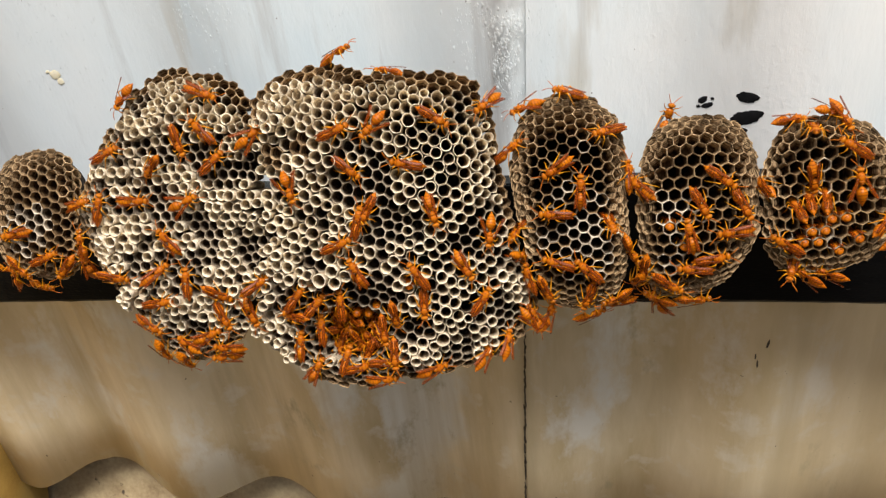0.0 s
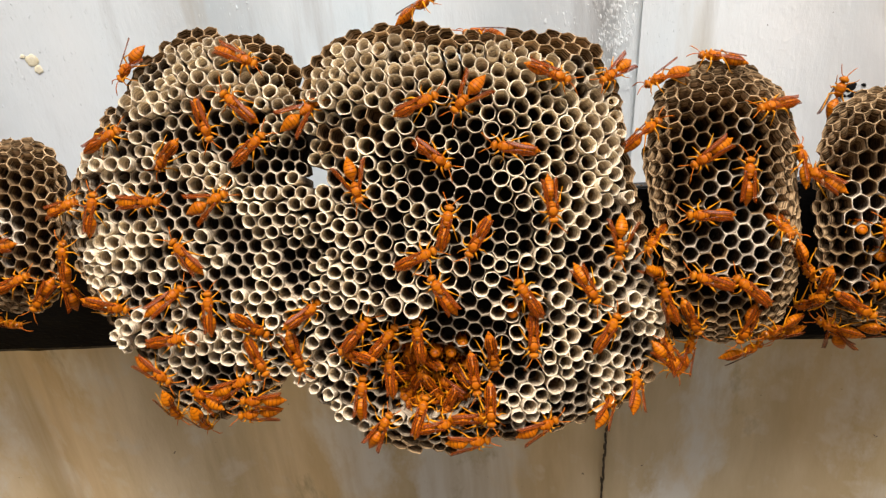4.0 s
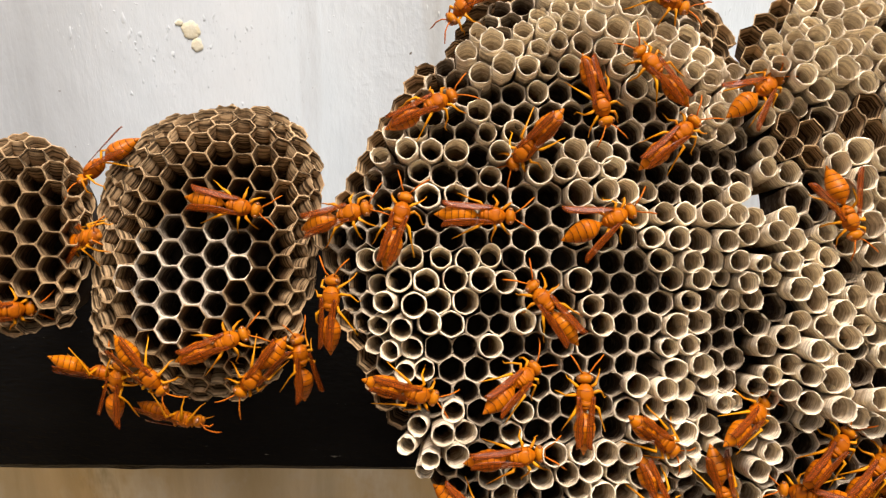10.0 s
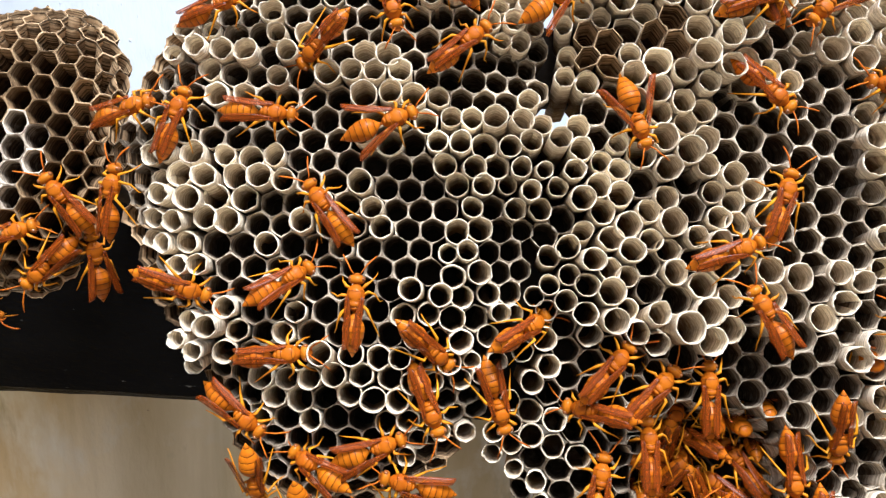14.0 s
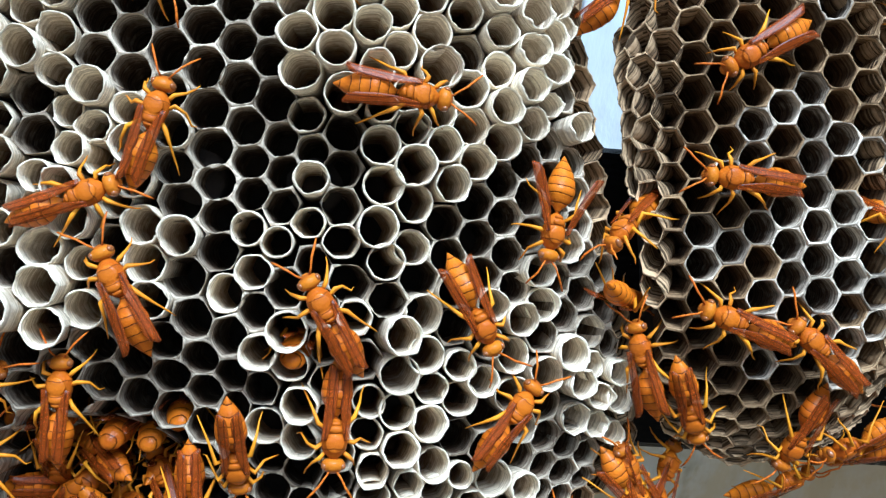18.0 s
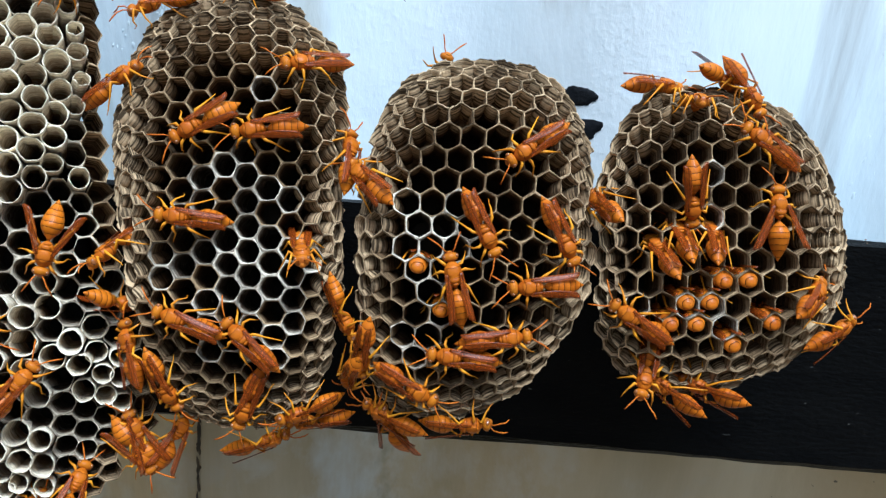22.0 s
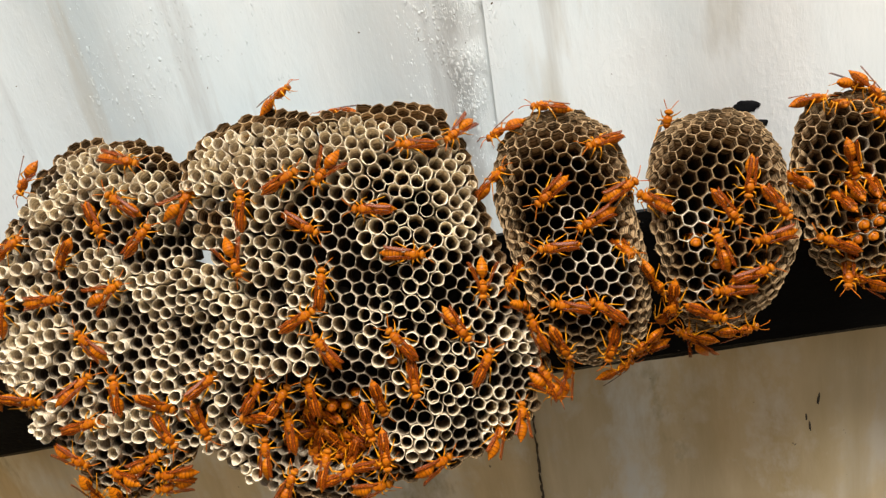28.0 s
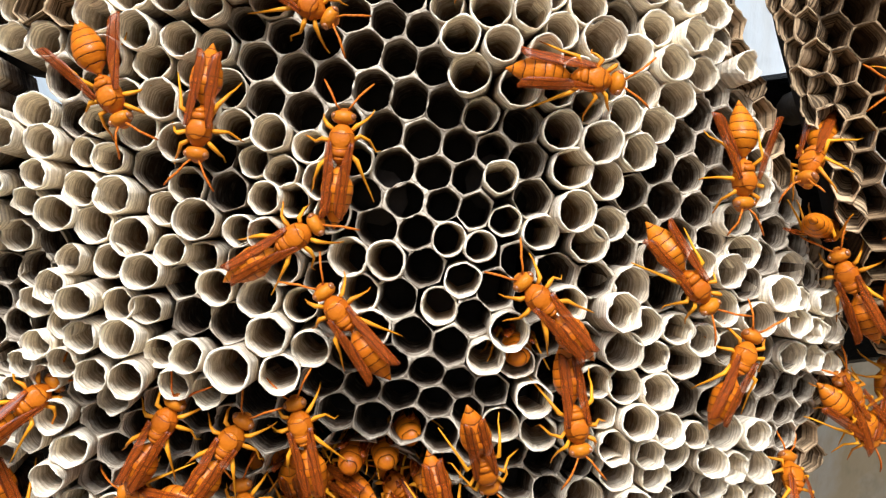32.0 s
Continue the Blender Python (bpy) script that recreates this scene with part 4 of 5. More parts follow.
def wing_material():
    """Amber membrane between dark lengthwise veins, glossy with a faint film of colour."""
    m = bpy.data.materials.new("wasp_wing")
    m.use_nodes = True
    n, l = m.node_tree.nodes, m.node_tree.links
    b = n["Principled BSDF"]
    tc = n.new("ShaderNodeTexCoord")
    mp = n.new("ShaderNodeMapping")
    mp.inputs["Scale"].default_value = (110, 520, 100)
    l.new(tc.outputs["Object"], mp.inputs["Vector"])
    ns = n.new("ShaderNodeTexNoise")
    ns.inputs["Scale"].default_value, ns.inputs["Detail"].default_value = 1.0, 3
    l.new(mp.outputs[0], ns.inputs["Vector"])
    xyz = n.new("ShaderNodeSeparateXYZ")
    l.new(tc.outputs["Object"], xyz.inputs[0])

    def calc(op, a, c):
        x = n.new("ShaderNodeMath")
        x.operation = op
        for k, v in ((0, a), (1, c)):
            if isinstance(v, float):
                x.inputs[k].default_value = v
            else:
                l.new(v, x.inputs[k])
        return x.outputs[0]

    # veins run along the blade and bend a little
    across = calc("ADD", calc("MULTIPLY", xyz.outputs["Y"], 900.0), calc("MULTIPLY", ns.outputs[0], 1.2))
    vein = calc("ABSOLUTE", calc("SUBTRACT", calc("FRACT", across, 0.0), 0.5), 0.0)
    r = n.new("ShaderNodeValToRGB")
    r.color_ramp.elements[0].position, r.color_ramp.elements[1].position = 0.03, 0.14
    r.color_ramp.elements[0].color, r.color_ramp.elements[1].color = (0.07, 0.012, 0.002, 1), (0.24, 0.045, 0.003, 1)
    l.new(vein, r.inputs[0])
    l.new(r.outputs[0], b.inputs["Base Color"])
    b.inputs["Roughness"].default_value = 0.3
    b.inputs["Specular IOR Level"].default_value = 0.14
    al = n.new("ShaderNodeMapRange")
    al.inputs["From Min"].default_value, al.inputs["From Max"].default_value = 0.03, 0.14
    al.inputs["To Min"].default_value, al.inputs["To Max"].default_value = 0.86, 0.52
    l.new(vein, al.inputs["Value"])
    l.new(al.outputs[0], b.inputs["Alpha"])
    bp = n.new("ShaderNodeBump")
    bp.inputs["Strength"].default_value, bp.inputs["Distance"].default_value = 0.5, 0.0002
    l.new(ns.outputs[0], bp.inputs["Height"])
    l.new(bp.outputs[0], b.inputs["Normal"])
    return m


W_WING = wing_material()


def lathe(profile, flat=1.0, bend=0.0, seg=14, origin=(0, 0, 0)):
    """A body of rings along X: profile of (x, radius) in mm."""
    bm = bmesh.new()
    rows = []
    for x, r in profile:
        row = []
        for i in range(seg):
            a = 2 * math.pi * i / seg
            row.append(bm.verts.new(((origin[0] + x) * MM, (origin[1] + r * math.cos(a)) * MM, (origin[2] + r * math.sin(a) * flat + bend * x * x) * MM)))
        rows.append(row)
    for p, q in zip(rows, rows[1:]):
        for i in range(seg):
            bm.faces.new((p[i], p[(i + 1) % seg], q[(i + 1) % seg], q[i]))
    bm.faces.new(rows[0])
    bm.faces.new(rows[-1][::-1])
    bmesh.ops.recalc_face_normals(bm, faces=bm.faces[:])
    return bm


def limb(points, radii, seg=6):
    """A jointed tube through points in mm."""
    bm = bmesh.new()
    pts = [Vector(p) for p in points]
    rows = []
    for i, p in enumerate(pts):
        d = (pts[min(i + 1, len(pts) - 1)] - pts[max(i - 1, 0)]).normalized()
        s = d.cross(Vector((0.1, 0.2, 1))).normalized()
        u = s.cross(d)
        rows.append([bm.verts.new((p + (s * math.cos(2 * math.pi * k / seg) + u * math.sin(2 * math.pi * k / seg)) * radii[i]) * MM) for k in range(seg)])
    for p, q in zip(rows, rows[1:]):
        for i in range(seg):
            bm.faces.new((p[i], p[(i + 1) % seg], q[(i + 1) % seg], q[i]))
    bm.faces.new(rows[0])
    bm.faces.new(rows[-1][::-1])
    bmesh.ops.recalc_face_normals(bm, faces=bm.faces[:])
    return bm


def wing_mesh(side, length=13.2):
    """A wing folded lengthwise: a thin cambered blade, stiff along its outer edge, broadest past the middle, with a rounded tip."""
    bm = bmesh.new()
    n = 14
    top, low = [], []
    for i in range(n + 1):
        t = i / n
        wide = 0.55 + 1.55 * math.sin(math.pi * min(0.62, t * 0.75 + 0.06)) ** 1.1
        if t > 0.82:
            wide *= math.sqrt(max(0.0, 1 - ((t - 0.82) / 0.185) ** 2))
        row_t, row_l = [], []
        for k in (0.0, 0.08, 0.3, 0.55, 0.8, 1.0):
            # k runs from the straight outer edge to the curved inner one
            x, y = -t * length, 0.75 - k * wide - 0.35 * t * t
            z = (0.28 if k < 0.1 else 0.1) + 0.5 * math.sin(math.pi * k) * (0.4 + 0.6 * t) - 0.25 * k + 0.1 * math.sin(9 * k)
            row_t.append(bm.verts.new((x * MM, y * side * MM, (z + 0.035) * MM)))
            row_l.append(bm.verts.new((x * MM, y * side * MM, (z - 0.035) * MM)))
        top.append(row_t)
        low.append(row_l)
    for i in range(n):
        for k in range(5):
            bm.faces.new((top[i][k], top[i][k + 1], top[i + 1][k + 1], top[i + 1][k]))
            bm.faces.new((low[i][k], low[i + 1][k], low[i + 1][k + 1], low[i][k + 1]))
        bm.faces.new((top[i][0], top[i + 1][0], low[i + 1][0], low[i][0]))
        bm.faces.new((top[i][5], low[i][5], low[i + 1][5], top[i + 1][5]))
    bm.faces.new((*top[-1], *low[-1][::-1]))
    bm.faces.new((*top[0][::-1], *low[0]))
    bmesh.ops.recalc_face_normals(bm, faces=bm.faces[:])
    return bm


ABDOMEN = ((0.3, 0.34), (-0.5, 0.42), (-1.2, 0.95), (-1.9, 1.6), (-2.7, 2.08), (-3.3, 2.32), (-3.4, 2.40), (-4.2, 2.52), (-4.9, 2.52), (-5.0, 2.46), (-6.5, 2.30), (-6.6, 2.22), (-8.1, 1.78), (-8.2, 1.68), (-9.6, 1.0), (-9.7, 0.9), (-10.6, 0.42), (-11.2, 0.08))
THORAX = ((0.0, 0.45), (0.4, 0.95), (1.1, 1.5), (1.9, 1.82), (2.4, 1.86), (2.5, 1.80), (2.7, 1.95), (3.8, 2.06), (4.8, 1.98), (5.4, 1.82), (5.5, 1.70), (6.2, 1.25), (6.9, 0.6))


def build_wasp(style, m):
    rnd = random.Random(style * 13 + 5)
    spread = (0, 7, 28, 2, 12)[style]
    root = new("wasp")
    shell = ABDOMEN if style != 3 else ABDOMEN[:12] + ((-7.6, 2.1), (-7.7, 2.0), (-8.5, 1.5), (-8.9, 0.8), (-9.0, 0.15))
    part("abdomen", lathe([(x, r * 1.12) for x, r in shell], 0.84, -0.012 if style != 3 else -0.03, origin=(0, 0, 3.3)), W_ABDOMEN, root)
    part("thorax", lathe([(x, r * 1.12) for x, r in THORAX], 0.9, 0, origin=(0, 0, 3.4)), W_THORAX, root)
    for x0, rx, ry, zz in ((4.1, 1.75, 1.75, 5.05), (1.75, 0.75, 1.25, 5.0), (0.75, 0.45, 0.9, 4.6)):
        bm = bmesh.new()
        bmesh.ops.create_uvsphere(bm, u_segments=12, v_segments=6, radius=1)
        for v in bm.verts:
            v.co = Vector(((x0 + v.co.x * rx) * MM, v.co.y * ry * MM, (zz + v.co.z * 0.42) * MM))
        part("back_plate", bm, W_THORAX, root)
    head = part("head", lathe(((6.7, 0.5), (7.0, 1.6), (7.6, 2.1), (8.3, 2.05), (8.9, 1.55), (9.4, 0.7)), 0.82, 0, origin=(0, 0, 3.2)), W_HEAD, root)
    bm = bmesh.new()
    bmesh.ops.create_uvsphere(bm, u_segments=10, v_segments=6, radius=1)
    for v in bm.verts:
        v.co = Vector(((8.9 + v.co.x * 0.75) * MM, v.co.y * 1.05 * MM, (2.6 + v.co.z * 1.0) * MM))
    part("face_plate", bm, W_LEG, head, "yellowish face plate")
    for sd in (-1, 1):
        bm = bmesh.new()
        bmesh.ops.create_uvsphere(bm, u_segments=8, v_segments=6, radius=1)
        for v in bm.verts:
            v.co = Vector(((8.1 + v.co.x * 0.75) * MM, (sd * 1.6 + v.co.y * 0.62) * MM, (3.5 + v.co.z * 1.05) * MM))
        part("eye", bm, W_EYE, head, "dark brown compound eye")
        w1, w2 = rnd.uniform(-0.8, 0.8), rnd.uniform(-0.8, 0.8)
        part("antenna", limb(((9.0, sd * 0.6, 3.8), (10.0, sd * 1.4, 4.5), (11.6, sd * (2.4 + w1 * 0.4), 4.6), (12.9, sd * (3.5 + w1), 4.2 + w2), (14.0, sd * (4.4 + w1 * 1.4), 3.6 + w2)), (0.2, 0.18, 0.21, 0.22, 0.13)), W_ANT, root, "reddish antenna")
        q = [rnd.uniform(-0.9, 0.9) for _ in range(9)]
        legs = (
            ((5.6, sd * 1.3, 2.4), (6.6 + q[0], sd * 3.4, 4.2), (8.0 + q[0], sd * 4.9, 1.6), (9.2 + q[1], sd * (5.6 + q[2]), 0.1), (10.2 + q[1], sd * (6.0 + q[2]), -0.6)),
            ((3.9, sd * 1.5, 2.2), (4.4 + q[3], sd * 4.4, 4.4), (4.0 + q[3], sd * 6.2, 1.9), (3.8 + q[4], sd * (7.8 + q[5]), 0.0), (4.1 + q[4], sd * (8.8 + q[5]), -0.7)),
            ((2.0, sd * 1.4, 2.2), (-0.4 + q[6], sd * 4.2, 4.9), (-3.0 + q[6], sd * 5.6, 2.6), (-5.6 + q[7], sd * (6.8 + q[8]), 0.3), (-7.0 + q[7], sd * (7.6 + q[8]), -0.6)),
        )
        for pts in legs:
            pts = [(p[0] * 0.9 + 0.3, p[1] * 0.74, p[2]) for p in pts]
            part("leg", limb(pts, (0.36, 0.43, 0.25, 0.16, 0.09)), W_LEG, root, "yellow-orange jointed leg")
        a = sd * -(spread + rnd.uniform(-3, 4))
        wing = part("wing", wing_mesh(sd), W_WING, root, "folded amber-brown wing")
        wing.matrix_basis = pose(3.6 * MM, sd * 1.6 * MM, 5.2 * MM, sd * -33, -3 + rnd.uniform(-2, 2), a)
    root.matrix_world = m @ Matrix.Diagonal((1.1, 1.1, 1.1, 1))
    tagged(root, STYLE_LABEL[style], "wasp", "wasps on the nest")
    return root


STYLE_LABEL = (
    "orange paper wasp resting with amber wings folded",
    "orange paper wasp walking over the paper cells",
    "orange paper wasp with brown wings spread apart",
    "orange paper wasp with its head down inside a cell",
    "yellow-orange paper wasp clinging to the comb's edge",
)
TEMPLATES = {}


def wasp_pose(x, y, z, angle, normal, dive=0.0):
    """The turn of a wasp whose back points along the normal and whose head points along the angle in the plan; dive: degrees head-first into the comb."""
    up = Vector(normal).normalized()
    ahead = Vector((math.cos(radians(angle)), 0, math.sin(radians(angle))))
    ahead = (ahead - up * ahead.dot(up)).normalized()
    side = up.cross(ahead)
    m = Matrix((ahead, side, up)).transposed().to_4x4()
    m.translation = Vector((x, y, z))
    return m @ pose(0, 0, 0, 0, dive, 0)


def wasp_at(key, x, z, angle, style=0, dive=0.0, lift=0.0):
    """The pose of a wasp on a comb, at a place of the plan in mm."""
    c = COMBS[key]
    if style == 3:
        # one with its head in a cell stands over that cell
        cx, cz = min(CELLS[key], key=lambda p: math.hypot(p[0] - x * MM, p[1] - z * MM))
        x, z = cx / MM, cz / MM
    y, nrm, s = c.face(x * MM, z * MM)
    most = 1.05 if z < c.cz / MM - 20 else 0.96
    if s > most:
        # it clings to the rim, or hangs from the lower one
        x, z = c.cx / MM + (x - c.cx / MM) * most / s, c.cz / MM + (z - c.cz / MM) * most / s
        y, nrm, s = c.face(x * MM, z * MM)
    if c.kind == "old" and style != 3 and not in_hollow(x * MM, z * MM):
        # it stands on the grown-out tubes
        lift += 1.6 + swell(x * MM, z * MM) * 0.8 / MM
    p = Vector((x * MM, y, z * MM)) + nrm * (lift * MM)
    return wasp_pose(*p, angle, nrm, dive)


def add_wasp(style, m):
    if style not in TEMPLATES:
        TEMPLATES[style] = build_wasp(style, m)
        return TEMPLATES[style]
    return copy_thing(TEMPLATES[style], m)


# place on the comb in mm, heading, style, dive in degrees
WASPS = []


def settle(key, rows):
    for x, z, angle, style, dive in rows:
        lift = -8.4 if style == 3 else -1.0 if dive > 50 else 0.0
        WASPS.append(add_wasp(style, wasp_at(key, x, z, angle, style, dive, lift)))


settle("b", (
    (-122.7, 93.8, -23, 1, 0),
    (-173.3, 94.8, -142, 2, 29),
    (-139.2, 66.2, -71, 0, 0),
    (-121.7, 71.7, 136, 0, 0),
    (-94.1, 66.7, 39, 2, 0),
    (-117.8, 52.7, 43, 0, 0),
    (-155.7, 52.0, -135, 0, 29),
    (-187.6, 58.4, 27, 0, 0),
    (-209.5, 27.7, 14, 1, 0),
    (-194.8, 25.1, 77, 0, 0),
    (-137.8, 28.4, 25, 2, 0),
    (-150.8, 3.7, 130, 1, 0),
    (-191.7, -18.1, -19, 0, 26),
    (-162.3, -18.1, 39, 1, 29),
    (-141.1, -23.3, 91, 0, 0),
    (-122.4, -29.6, -35, 0, 30),
    (-97.7, -25.0, 30, 0, 28),
    (-162.0, -36.9, 9, 0, 0),
))
settle("b", (
    (-102.4, -43.2, -72, 1, 0),
    (-120.2, -45.8, -64, 0, 0),
    (-171.8, -52.4, -35, 1, 0),
    (-167.0, -69.0, -84, 4, 34),
    (-147.7, -67.8, 155, 4, 26),
    (-134.4, -60.8, 24, 4, 0),
    (-121.2, -68.4, 171, 4, 0),
    (-152.9, -75.9, -81, 4, 43),
    (-124.2, -75.1, -175, 4, 0),
    (-209.3, 2.5, 85, 0, 0),
    (-172.0, 29.6, 0, 1, 0),
))
settle("c", (
    (-38.2, 69.4, 24, 0, 0),
    (-15.7, 72.2, -134, 2, 0),
    (-32.8, 47.5, -38, 0, 0),
    (4.2, 49.2, 171, 0, 0),
    (-69.3, 36.1, -72, 2, 0),
    (-27.5, 14.5, 77, 0, 0),
    (-41.4, 0.1, 24, 0, 0),
    (-29.2, -16.8, 119, 1, 0),
    (50.7, 6.1, -98, 2, 0),
    (35.8, -14.5, -60, 1, 0),
    (8.3, -19.0, 126, 0, 0),
    (10.4, -37.8, -89, 0, 0),
    (45.1, -37.8, 57, 0, 0),
    (-70.8, -34.4, 54, 0, 0),
    (-58.9, -39.6, 50, 0, 0),
    (-70.6, -66.7, 84, 1, 0),
    (-71.3, -46.4, 173, 0, 27),
    (-62.8, -84.0, 57, 4, 0),
))
settle("c", (
    (-20.2, -91.2, 7, 4, 0),
    (-9.6, -71.8, -87, 0, 0),
    (12.6, -84.0, 22, 4, 0),
    (-8.1, -43.9, -82, 0, 34),
    (43.9, -77.8, 45, 4, 32),
    (58.3, -70.4, 67, 4, 36),
    (76.9, -52.1, 121, 4, 0),
    (75.1, -54.1, -48, 4, 0),
    (85.8, -53.7, 60, 4, 10),
    (51.7, 84.1, -144, 4, 0),
    (1.8, -31.3, 76, 3, 86),
))
settle("d", (
    (61.9, 56.3, 29, 0, 0),
    (75.3, 79.7, -162, 2, 0),
    (100.3, 86.0, 147, 0, 0),
    (92.8, 44.1, -146, 1, 0),
    (92.1, 16.3, 179, 0, 0),
    (124.7, 7.7, -77, 1, -67),
    (93.5, -13.9, 163, 0, 0),
    (111.6, -18.7, 141, 0, 0),
    (86.6, -30.9, -71, 0, 0),
    (77.7, -24.5, 107, 1, 30),
    (112.5, -49.1, 20, 4, 10),
    (128.2, -36.7, 195, 4, 0),
    (111.3, -35.2, -105, 0, 0),
    (133.7, -45.3, 200, 0, 20),
    (67.7, 1.5, -82, 1, -72),
    (71.6, -6.6, -114, 4, 48),
    (122.5, 63.8, -162, 0, 0),
))
settle("e", (
    (175.1, 21.9, -59, 0, 0),
    (198.2, 20.7, -59, 0, 0),
    (194.6, 5.3, -173, 1, 0),
    (169.6, 3.5, 102, 1, 0),
    (173.4, -17.6, 177, 0, 0),
    (183.0, -11.2, 11, 0, 0),
    (159.2, -26.1, -31, 0, 0),
    (143.7, 30.6, 144, 1, 0),
    (146.4, -16.5, -109, 0, 0),
    (136.7, -34.0, -127, 0, 0),
    (134.9, -8.7, -82, 0, 0),
    (175.1, -36.6, 8, 4, 0),
    (156.2, -36.7, 172, 4, 10),
    (155.7, -44.6, 95, 2, 20),
    (160.0, 4.5, 81, 3, 86),
    (165.6, -2.1, 81, 3, 86),
))
settle("f", (
    (214.6, 29.6, 153, 0, 35),
    (236.1, 36.9, -77, 1, 26),
    (262.1, 31.2, 97, 2, 0),
    (258.3, 51.8, 148, 0, 0),
    (236.4, 60.2, -93, 1, -62),
    (223.0, 67.8, 29, 1, 34),
    (243.0, 76.5, 40, 2, 39),
    (251.0, 69.7, -63, 4, 34),
    (273.2, 7.7, 33, 0, 38),
    (224.9, -1.9, 151, 0, 0),
    (282.9, 0.1, 12, 4, 0),
    (230.0, -18.3, -105, 1, -68),
    (241.8, -22.3, 171, 4, 39),
    (252.7, -20.0, -168, 4, 41),
    (235.5, 20.2, 92, 0, 58),
    (243.8, 20.3, 77, 0, 58),
    (230.4, 15.1, 110, 0, 58),
    (248.2, 12.0, 111, 3, 86),
))
settle("f", (
    (259.5, 10.4, 119, 3, 86),
    (249.4, 4.7, 111, 3, 86),
    (236.8, -2.8, 118, 3, 86),
    (244.6, -3.3, 118, 3, 86),
    (256.1, -7.5, 119, 3, 86),
    (266.3, -2.9, 120, 3, 86),
    (237.8, 4.8, 119, 3, 86),
))
settle("a", (
    (-280.2, 42.7, -152, 2, 0),
    (-284.9, 20.5, -3, 2, 0),
    (-245.2, -9.1, 24, 0, 0),
    (-265.8, -15.0, -47, 1, 0),
    (-233.7, -14.7, -128, 1, 0),
    (-288.3, -18.0, -62, 4, 44),
    (-276.3, -25.5, 65, 4, 36),
    (-260.5, -33.8, 17, 4, 0),
    (-220.7, -18.0, 115, 4, 34),
))
settle("z", (
    (-308.2, -0.5, -1, 1, 37),
))


def crowd(rows):
    """Wasps packed in the hollow: place, heading, dive, and how far out of the hollow each one stands, in mm."""
    c = COMBS["c"]
    for x, z, angle, dive, rise in rows:
        y, nrm, _ = c.face(x * MM, z * MM)
        p = Vector((x * MM, y - hollow(x * MM, z * MM), z * MM)) + nrm * (rise * MM)
        WASPS.append(add_wasp(3 if dive > 70 else 0, wasp_pose(*p, angle, nrm, dive)))


crowd((
    (-42.5, -39.5, 96, -6, -3.5), (-57.0, -56.5, 95, 4, -4.0), (-17.0, -57.0, 278, 6, -5.5), (-24.5, -59.0, 127, 24, -20.0),
    (-29.0, -66.0, 152, 20, -21.0), (-38.8, -51.5, 152, 38, -21.0), (-49.4, -50.0, 268, 52, -19.0), (-48.0, -64.5, 238, 34, -20.0),
    (-39.0, -66.0, 302, 34, -20.0), (-51.5, -59.8, 2, 30, -22.5), (-31.0, -75.0, 245, 16, -18.0), (-44.0, -79.0, 75, 12, -4.5),
    (-36.5, -84.0, 15, 8, -3.5), (-18.5, -79.5, 4, 4, -3.5), (-55.0, -79.0, 52, 22, -18.0),
))
crowd((
    (-47.2, -44.8, 90, 82, -19.5), (-36.2, -47.2, 70, 80, -19.5), (-28.0, -47.8, 100, 84, -19.5), (-22.0, -43.0, 110, 84, -18.5),
    (-54.3, -43.5, 20, 74, -18.5), (-43.8, -58.5, 60, 78, -27.0), (-53.6, -72.0, 120, 80, -25.5), (-46.0, -73.0, 250, 72, -25.5),
    (-28.0, -54.0, 60, 64, -28.5),
    (-36.0, -73.0, 20, 52, -25.5), (-21.0, -51.0, 80, 58, -27.5),
    (-26.0, -73.0, 330, 44, -23.5), (-50.0, -76.0, 210, 46, -22.5),
))

# three on the beam's upper edge
for x, z, angle in ((363.4, 25.1, 35), (386.6, 27.0, 154), (409.6, 27.8, 59)):
    WASPS.append(add_wasp(0, wasp_pose(x * MM, 0.061 - 0.062 * x * MM, z * MM, angle, (0, -0.9, 0.35), 0)))

# wasps behind the upper rim of a comb, only the head over it
for x, y, z, angle, up in (
    (160.5, 30, 69, 75, (0, 0.95, 0.3)),
    (-9.2, 16, 101.2, 131, (0, -0.35, 0.94)),
):
    WASPS.append(add_wasp(4, wasp_pose(x * MM, y * MM, z * MM, angle, up)))


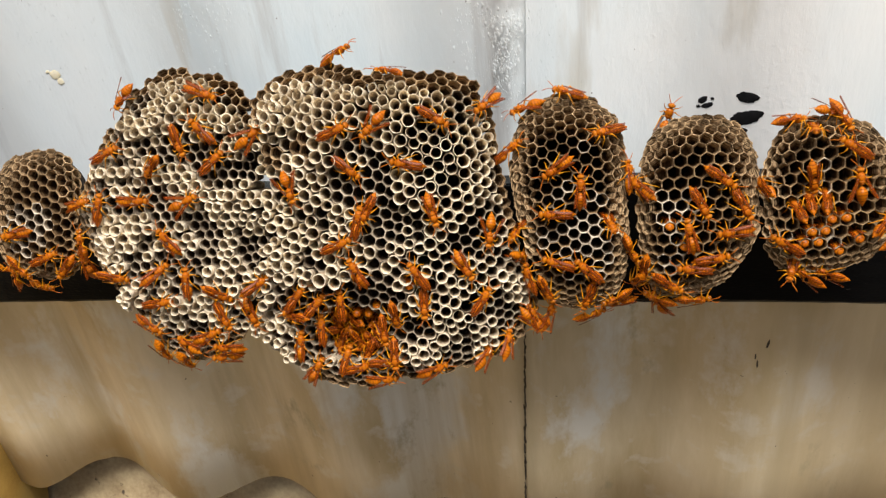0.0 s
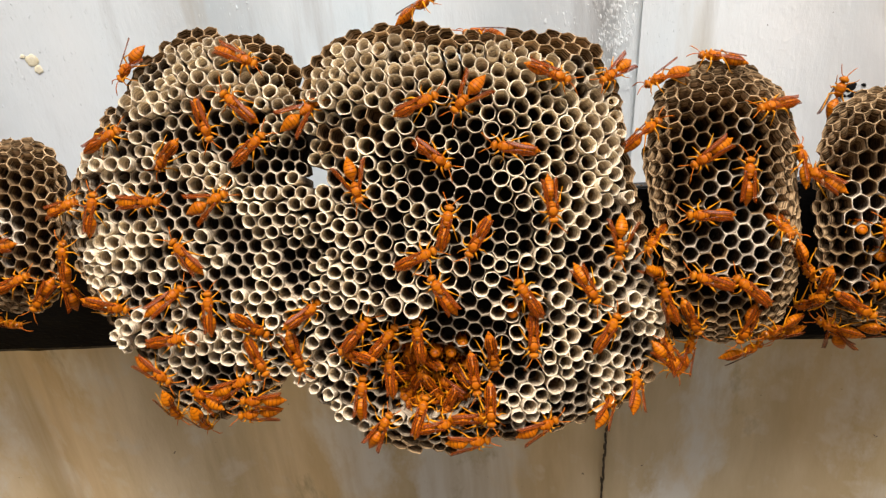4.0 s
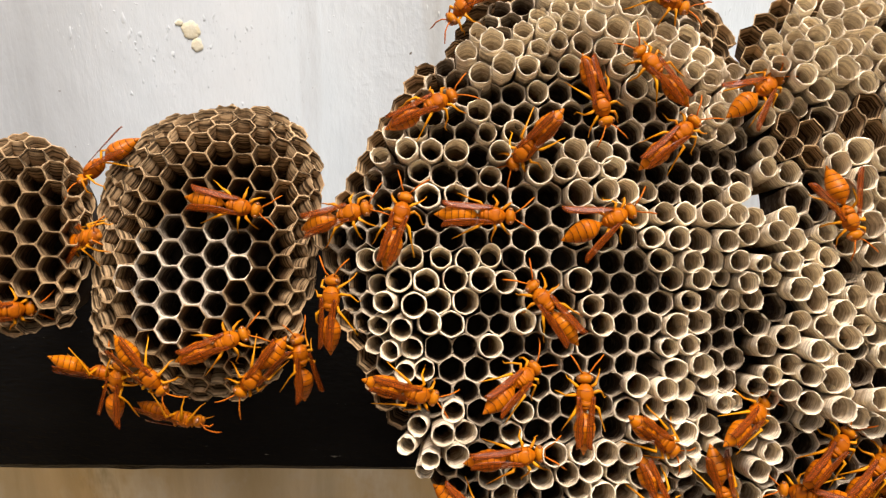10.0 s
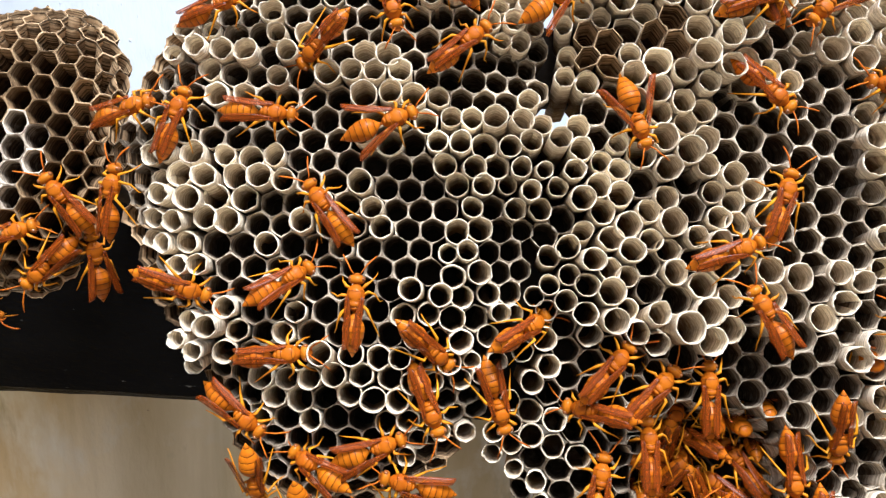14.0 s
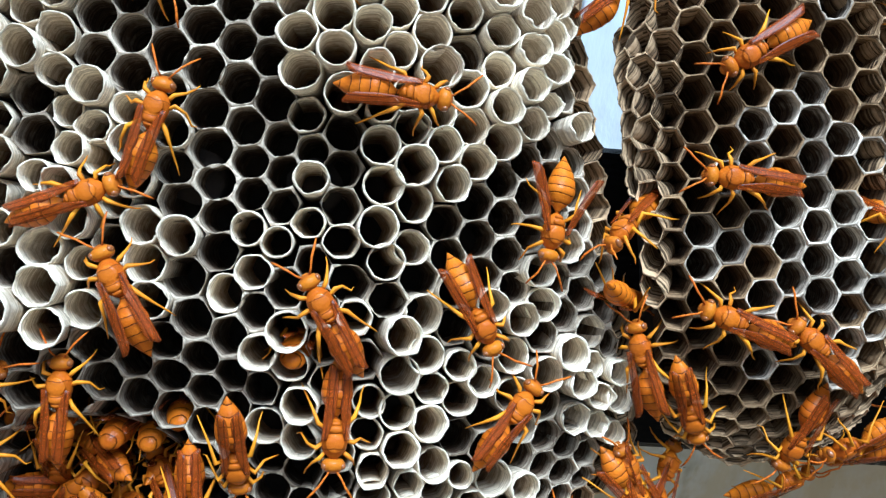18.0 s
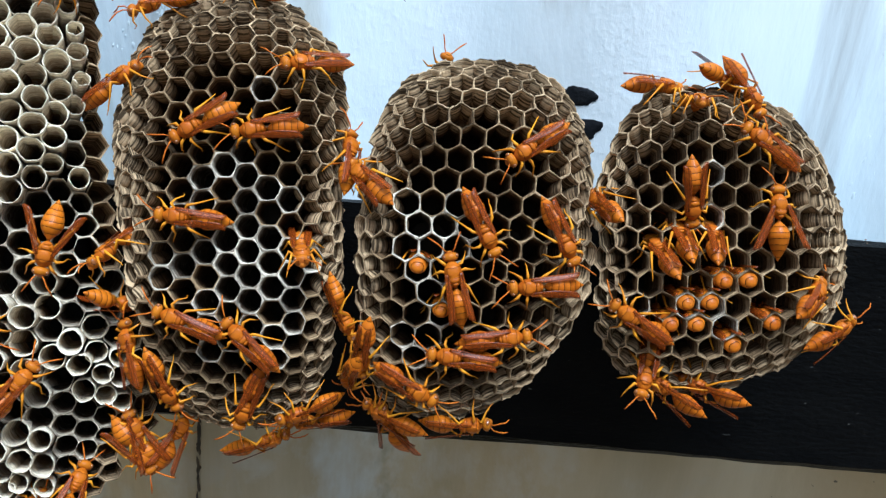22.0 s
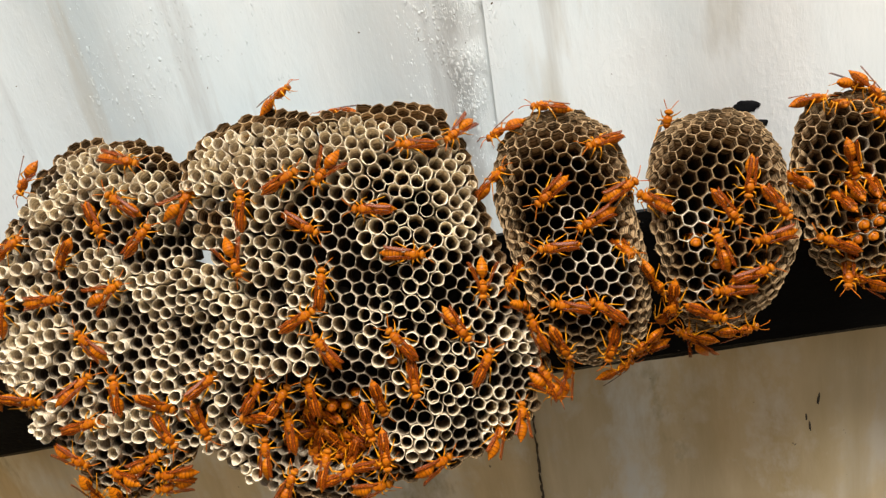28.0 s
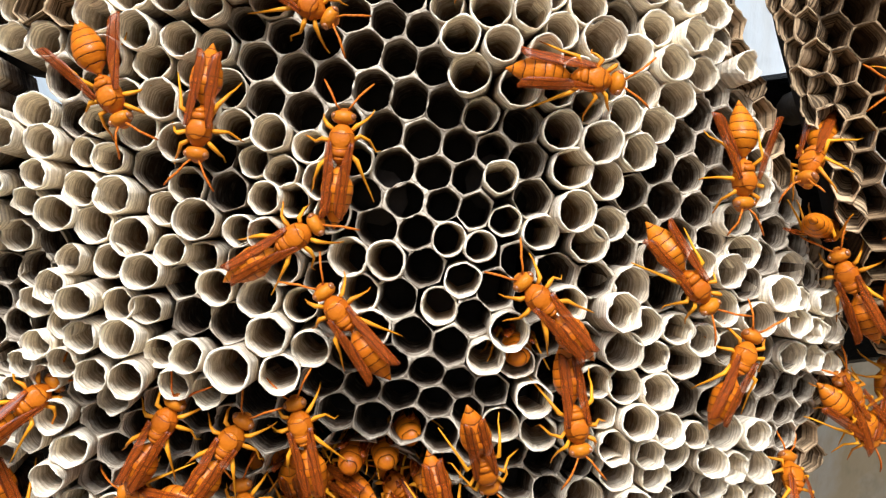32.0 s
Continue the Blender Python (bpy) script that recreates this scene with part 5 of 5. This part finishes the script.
# walking wasps: comb, style, then seconds, place in mm, heading
WALKERS = (
    ("c", 0, (
        (0.0, -21.1, 21.7, -117),
        (2.0, -9.8, 26.7, -107),
        (4.5, -14.0, 4.4, -121),
        (5.5, -15.8, 0.7, -52.5),
        (6.5, -17.6, -3.1, 16),
        (8.0, -9.1, -12.7, 93),
        (13.0, -30, 70, 120),
        (20.0, -55, 80, 100),
        (26.5, -62.6, 64.6, 75),
        (28.5, -60.0, 55.9, 93),
        (29.67, -57.2, 46.7, 147.0),
        (30.83, -54.3, 37.4, 201.0),
        (32.0, -51.5, 28.2, 255),
    )),
    ("c", 1, (
        (0.0, 17.5, 20.8, -75),
        (4.5, 19.2, 25.2, -84),
        (6.5, 18.5, 25.6, -78),
        (15.5, 18.5, 23.8, -9),
        (19.0, 16.5, 25.8, -2),
        (26.5, 16.7, 24.5, -12),
        (28.5, 15.2, 24.7, -11),
        (32.0, 16.3, 25.0, -14),
    )),
    ("c", 0, (
        (0.0, 19.9, 75.6, -31),
        (2.0, 21.1, 75.5, -19),
        (4.5, 19.1, 81.6, -24),
        (15.5, 24.3, 80.9, -96.0),
        (26.5, 29.5, 80.3, -168),
        (28.5, 28.7, 77.2, -187),
        (32.0, 28.7, 77.2, -187),
    )),
    ("d", 1, (
        (0.0, 106.7, 30.0, 88),
        (4.5, 110.6, 32.8, 85),
        (8.0, 124.0, 48.0, 60),
        (18.0, 128.0, 50.0, 100),
        (19.0, 126.0, 52.0, 160),
        (19.5, 123.4, 49.5, 215),
        (20.0, 112.2, 35.9, 248),
        (21.0, 108.9, 26.3, 259),
        (22.0, 111.2, 43.9, 190),
        (23.0, 108.4, 41.9, 191),
        (26.5, 126.4, 37.6, 168),
        (28.5, 109.6, 25.3, 207),
        (32.0, 109.6, 25.3, 207),
    )),
    ("d", 1, (
        (0.0, 133.0, 37.0, 70),
        (22.6, 133.0, 37.0, 70),
        (23.6, 130.0, 39.0, 45),
        (24.5, 126.5, 39.2, 23),
        (32.0, 126.5, 39.2, 23),
    )),
    ("e", 0, (
        (0.0, 186.5, 36.9, -35),
        (4.0, 186.5, 36.9, -35),
        (12.5, 192.9, 42.0, -113.5),
        (21.0, 199.3, 47.1, -192),
        (22.0, 189.2, 45.9, -142),
        (23.0, 191.1, 41.5, -143),
        (24.5, 189.8, 40.4, -109),
        (26.0, 188.0, 34.9, -105),
        (32.0, 188.0, 34.9, -105),
    )),
    ("a", 1, (
        (0.0, -262, 8, 190),
        (8.0, -247.6, 16.7, 172),
        (9.0, -259.3, 23.3, 105),
        (9.25, -255.3, 27.2, 64.0),
        (9.5, -251.3, 31.0, 23),
        (10.0, -243.7, 31.2, -9),
        (10.5, -228.9, 27.1, -17),
        (11.0, -227.1, 16.2, -58.5),
        (11.5, -225.3, 5.3, -100),
        (12.0, -229.6, 4.4, -162.0),
        (12.5, -233.8, 3.5, -224),
        (13.0, -228.4, 2.2, -227),
        (32.0, -228.4, 2.2, -227),
    )),
)

WALKING = []
for key, style, rows in WALKERS:
    WALKING.append(add_wasp(style, wasp_at(key, *rows[0][1:], style)))


def lookout(angle, lean=0.0):
    """One that stands upright on the top rim of the largest comb."""
    return wasp_pose(-0.038, 0.006, 0.1125, angle, (-0.45, -0.35 + lean, 0.82))


LOOKOUT = add_wasp(2, lookout(40))


def motions():
    """What moves: the wasps that walk over the combs, and those that shift where they stand."""
    for ob, (key, style, rows) in zip(WALKING, WALKERS):
        walk(ob, [(t, wasp_at(key, x, z, angle, style)) for t, x, z, angle in rows])
    walk(LOOKOUT, [(0.0, lookout(40)), (1.0, lookout(34)), (2.0, lookout(62, -0.2)), (3.0, lookout(52, -0.1)), (4.0, lookout(46)), (12.0, lookout(60)), (20.0, lookout(45, -0.1)), (26.0, lookout(65, -0.2)), (32.0, lookout(55))])
    # restless feelers and small shifts of some resting wasps
    for i, ob in enumerate(WASPS):
        if i % 3:
            continue
        rnd = random.Random(i)
        m = ob.matrix_basis.copy()
        rows, t = [(0.0, m)], rnd.uniform(2, 5)
        while t < 31:
            rows.append((t, m @ pose(rnd.uniform(-0.6, 0.6) * MM, rnd.uniform(-0.6, 0.6) * MM, 0, 0, 0, rnd.uniform(-5, 5))))
            t += rnd.uniform(2, 5)
        walk(ob, rows + [(32.0, m)])


motions()
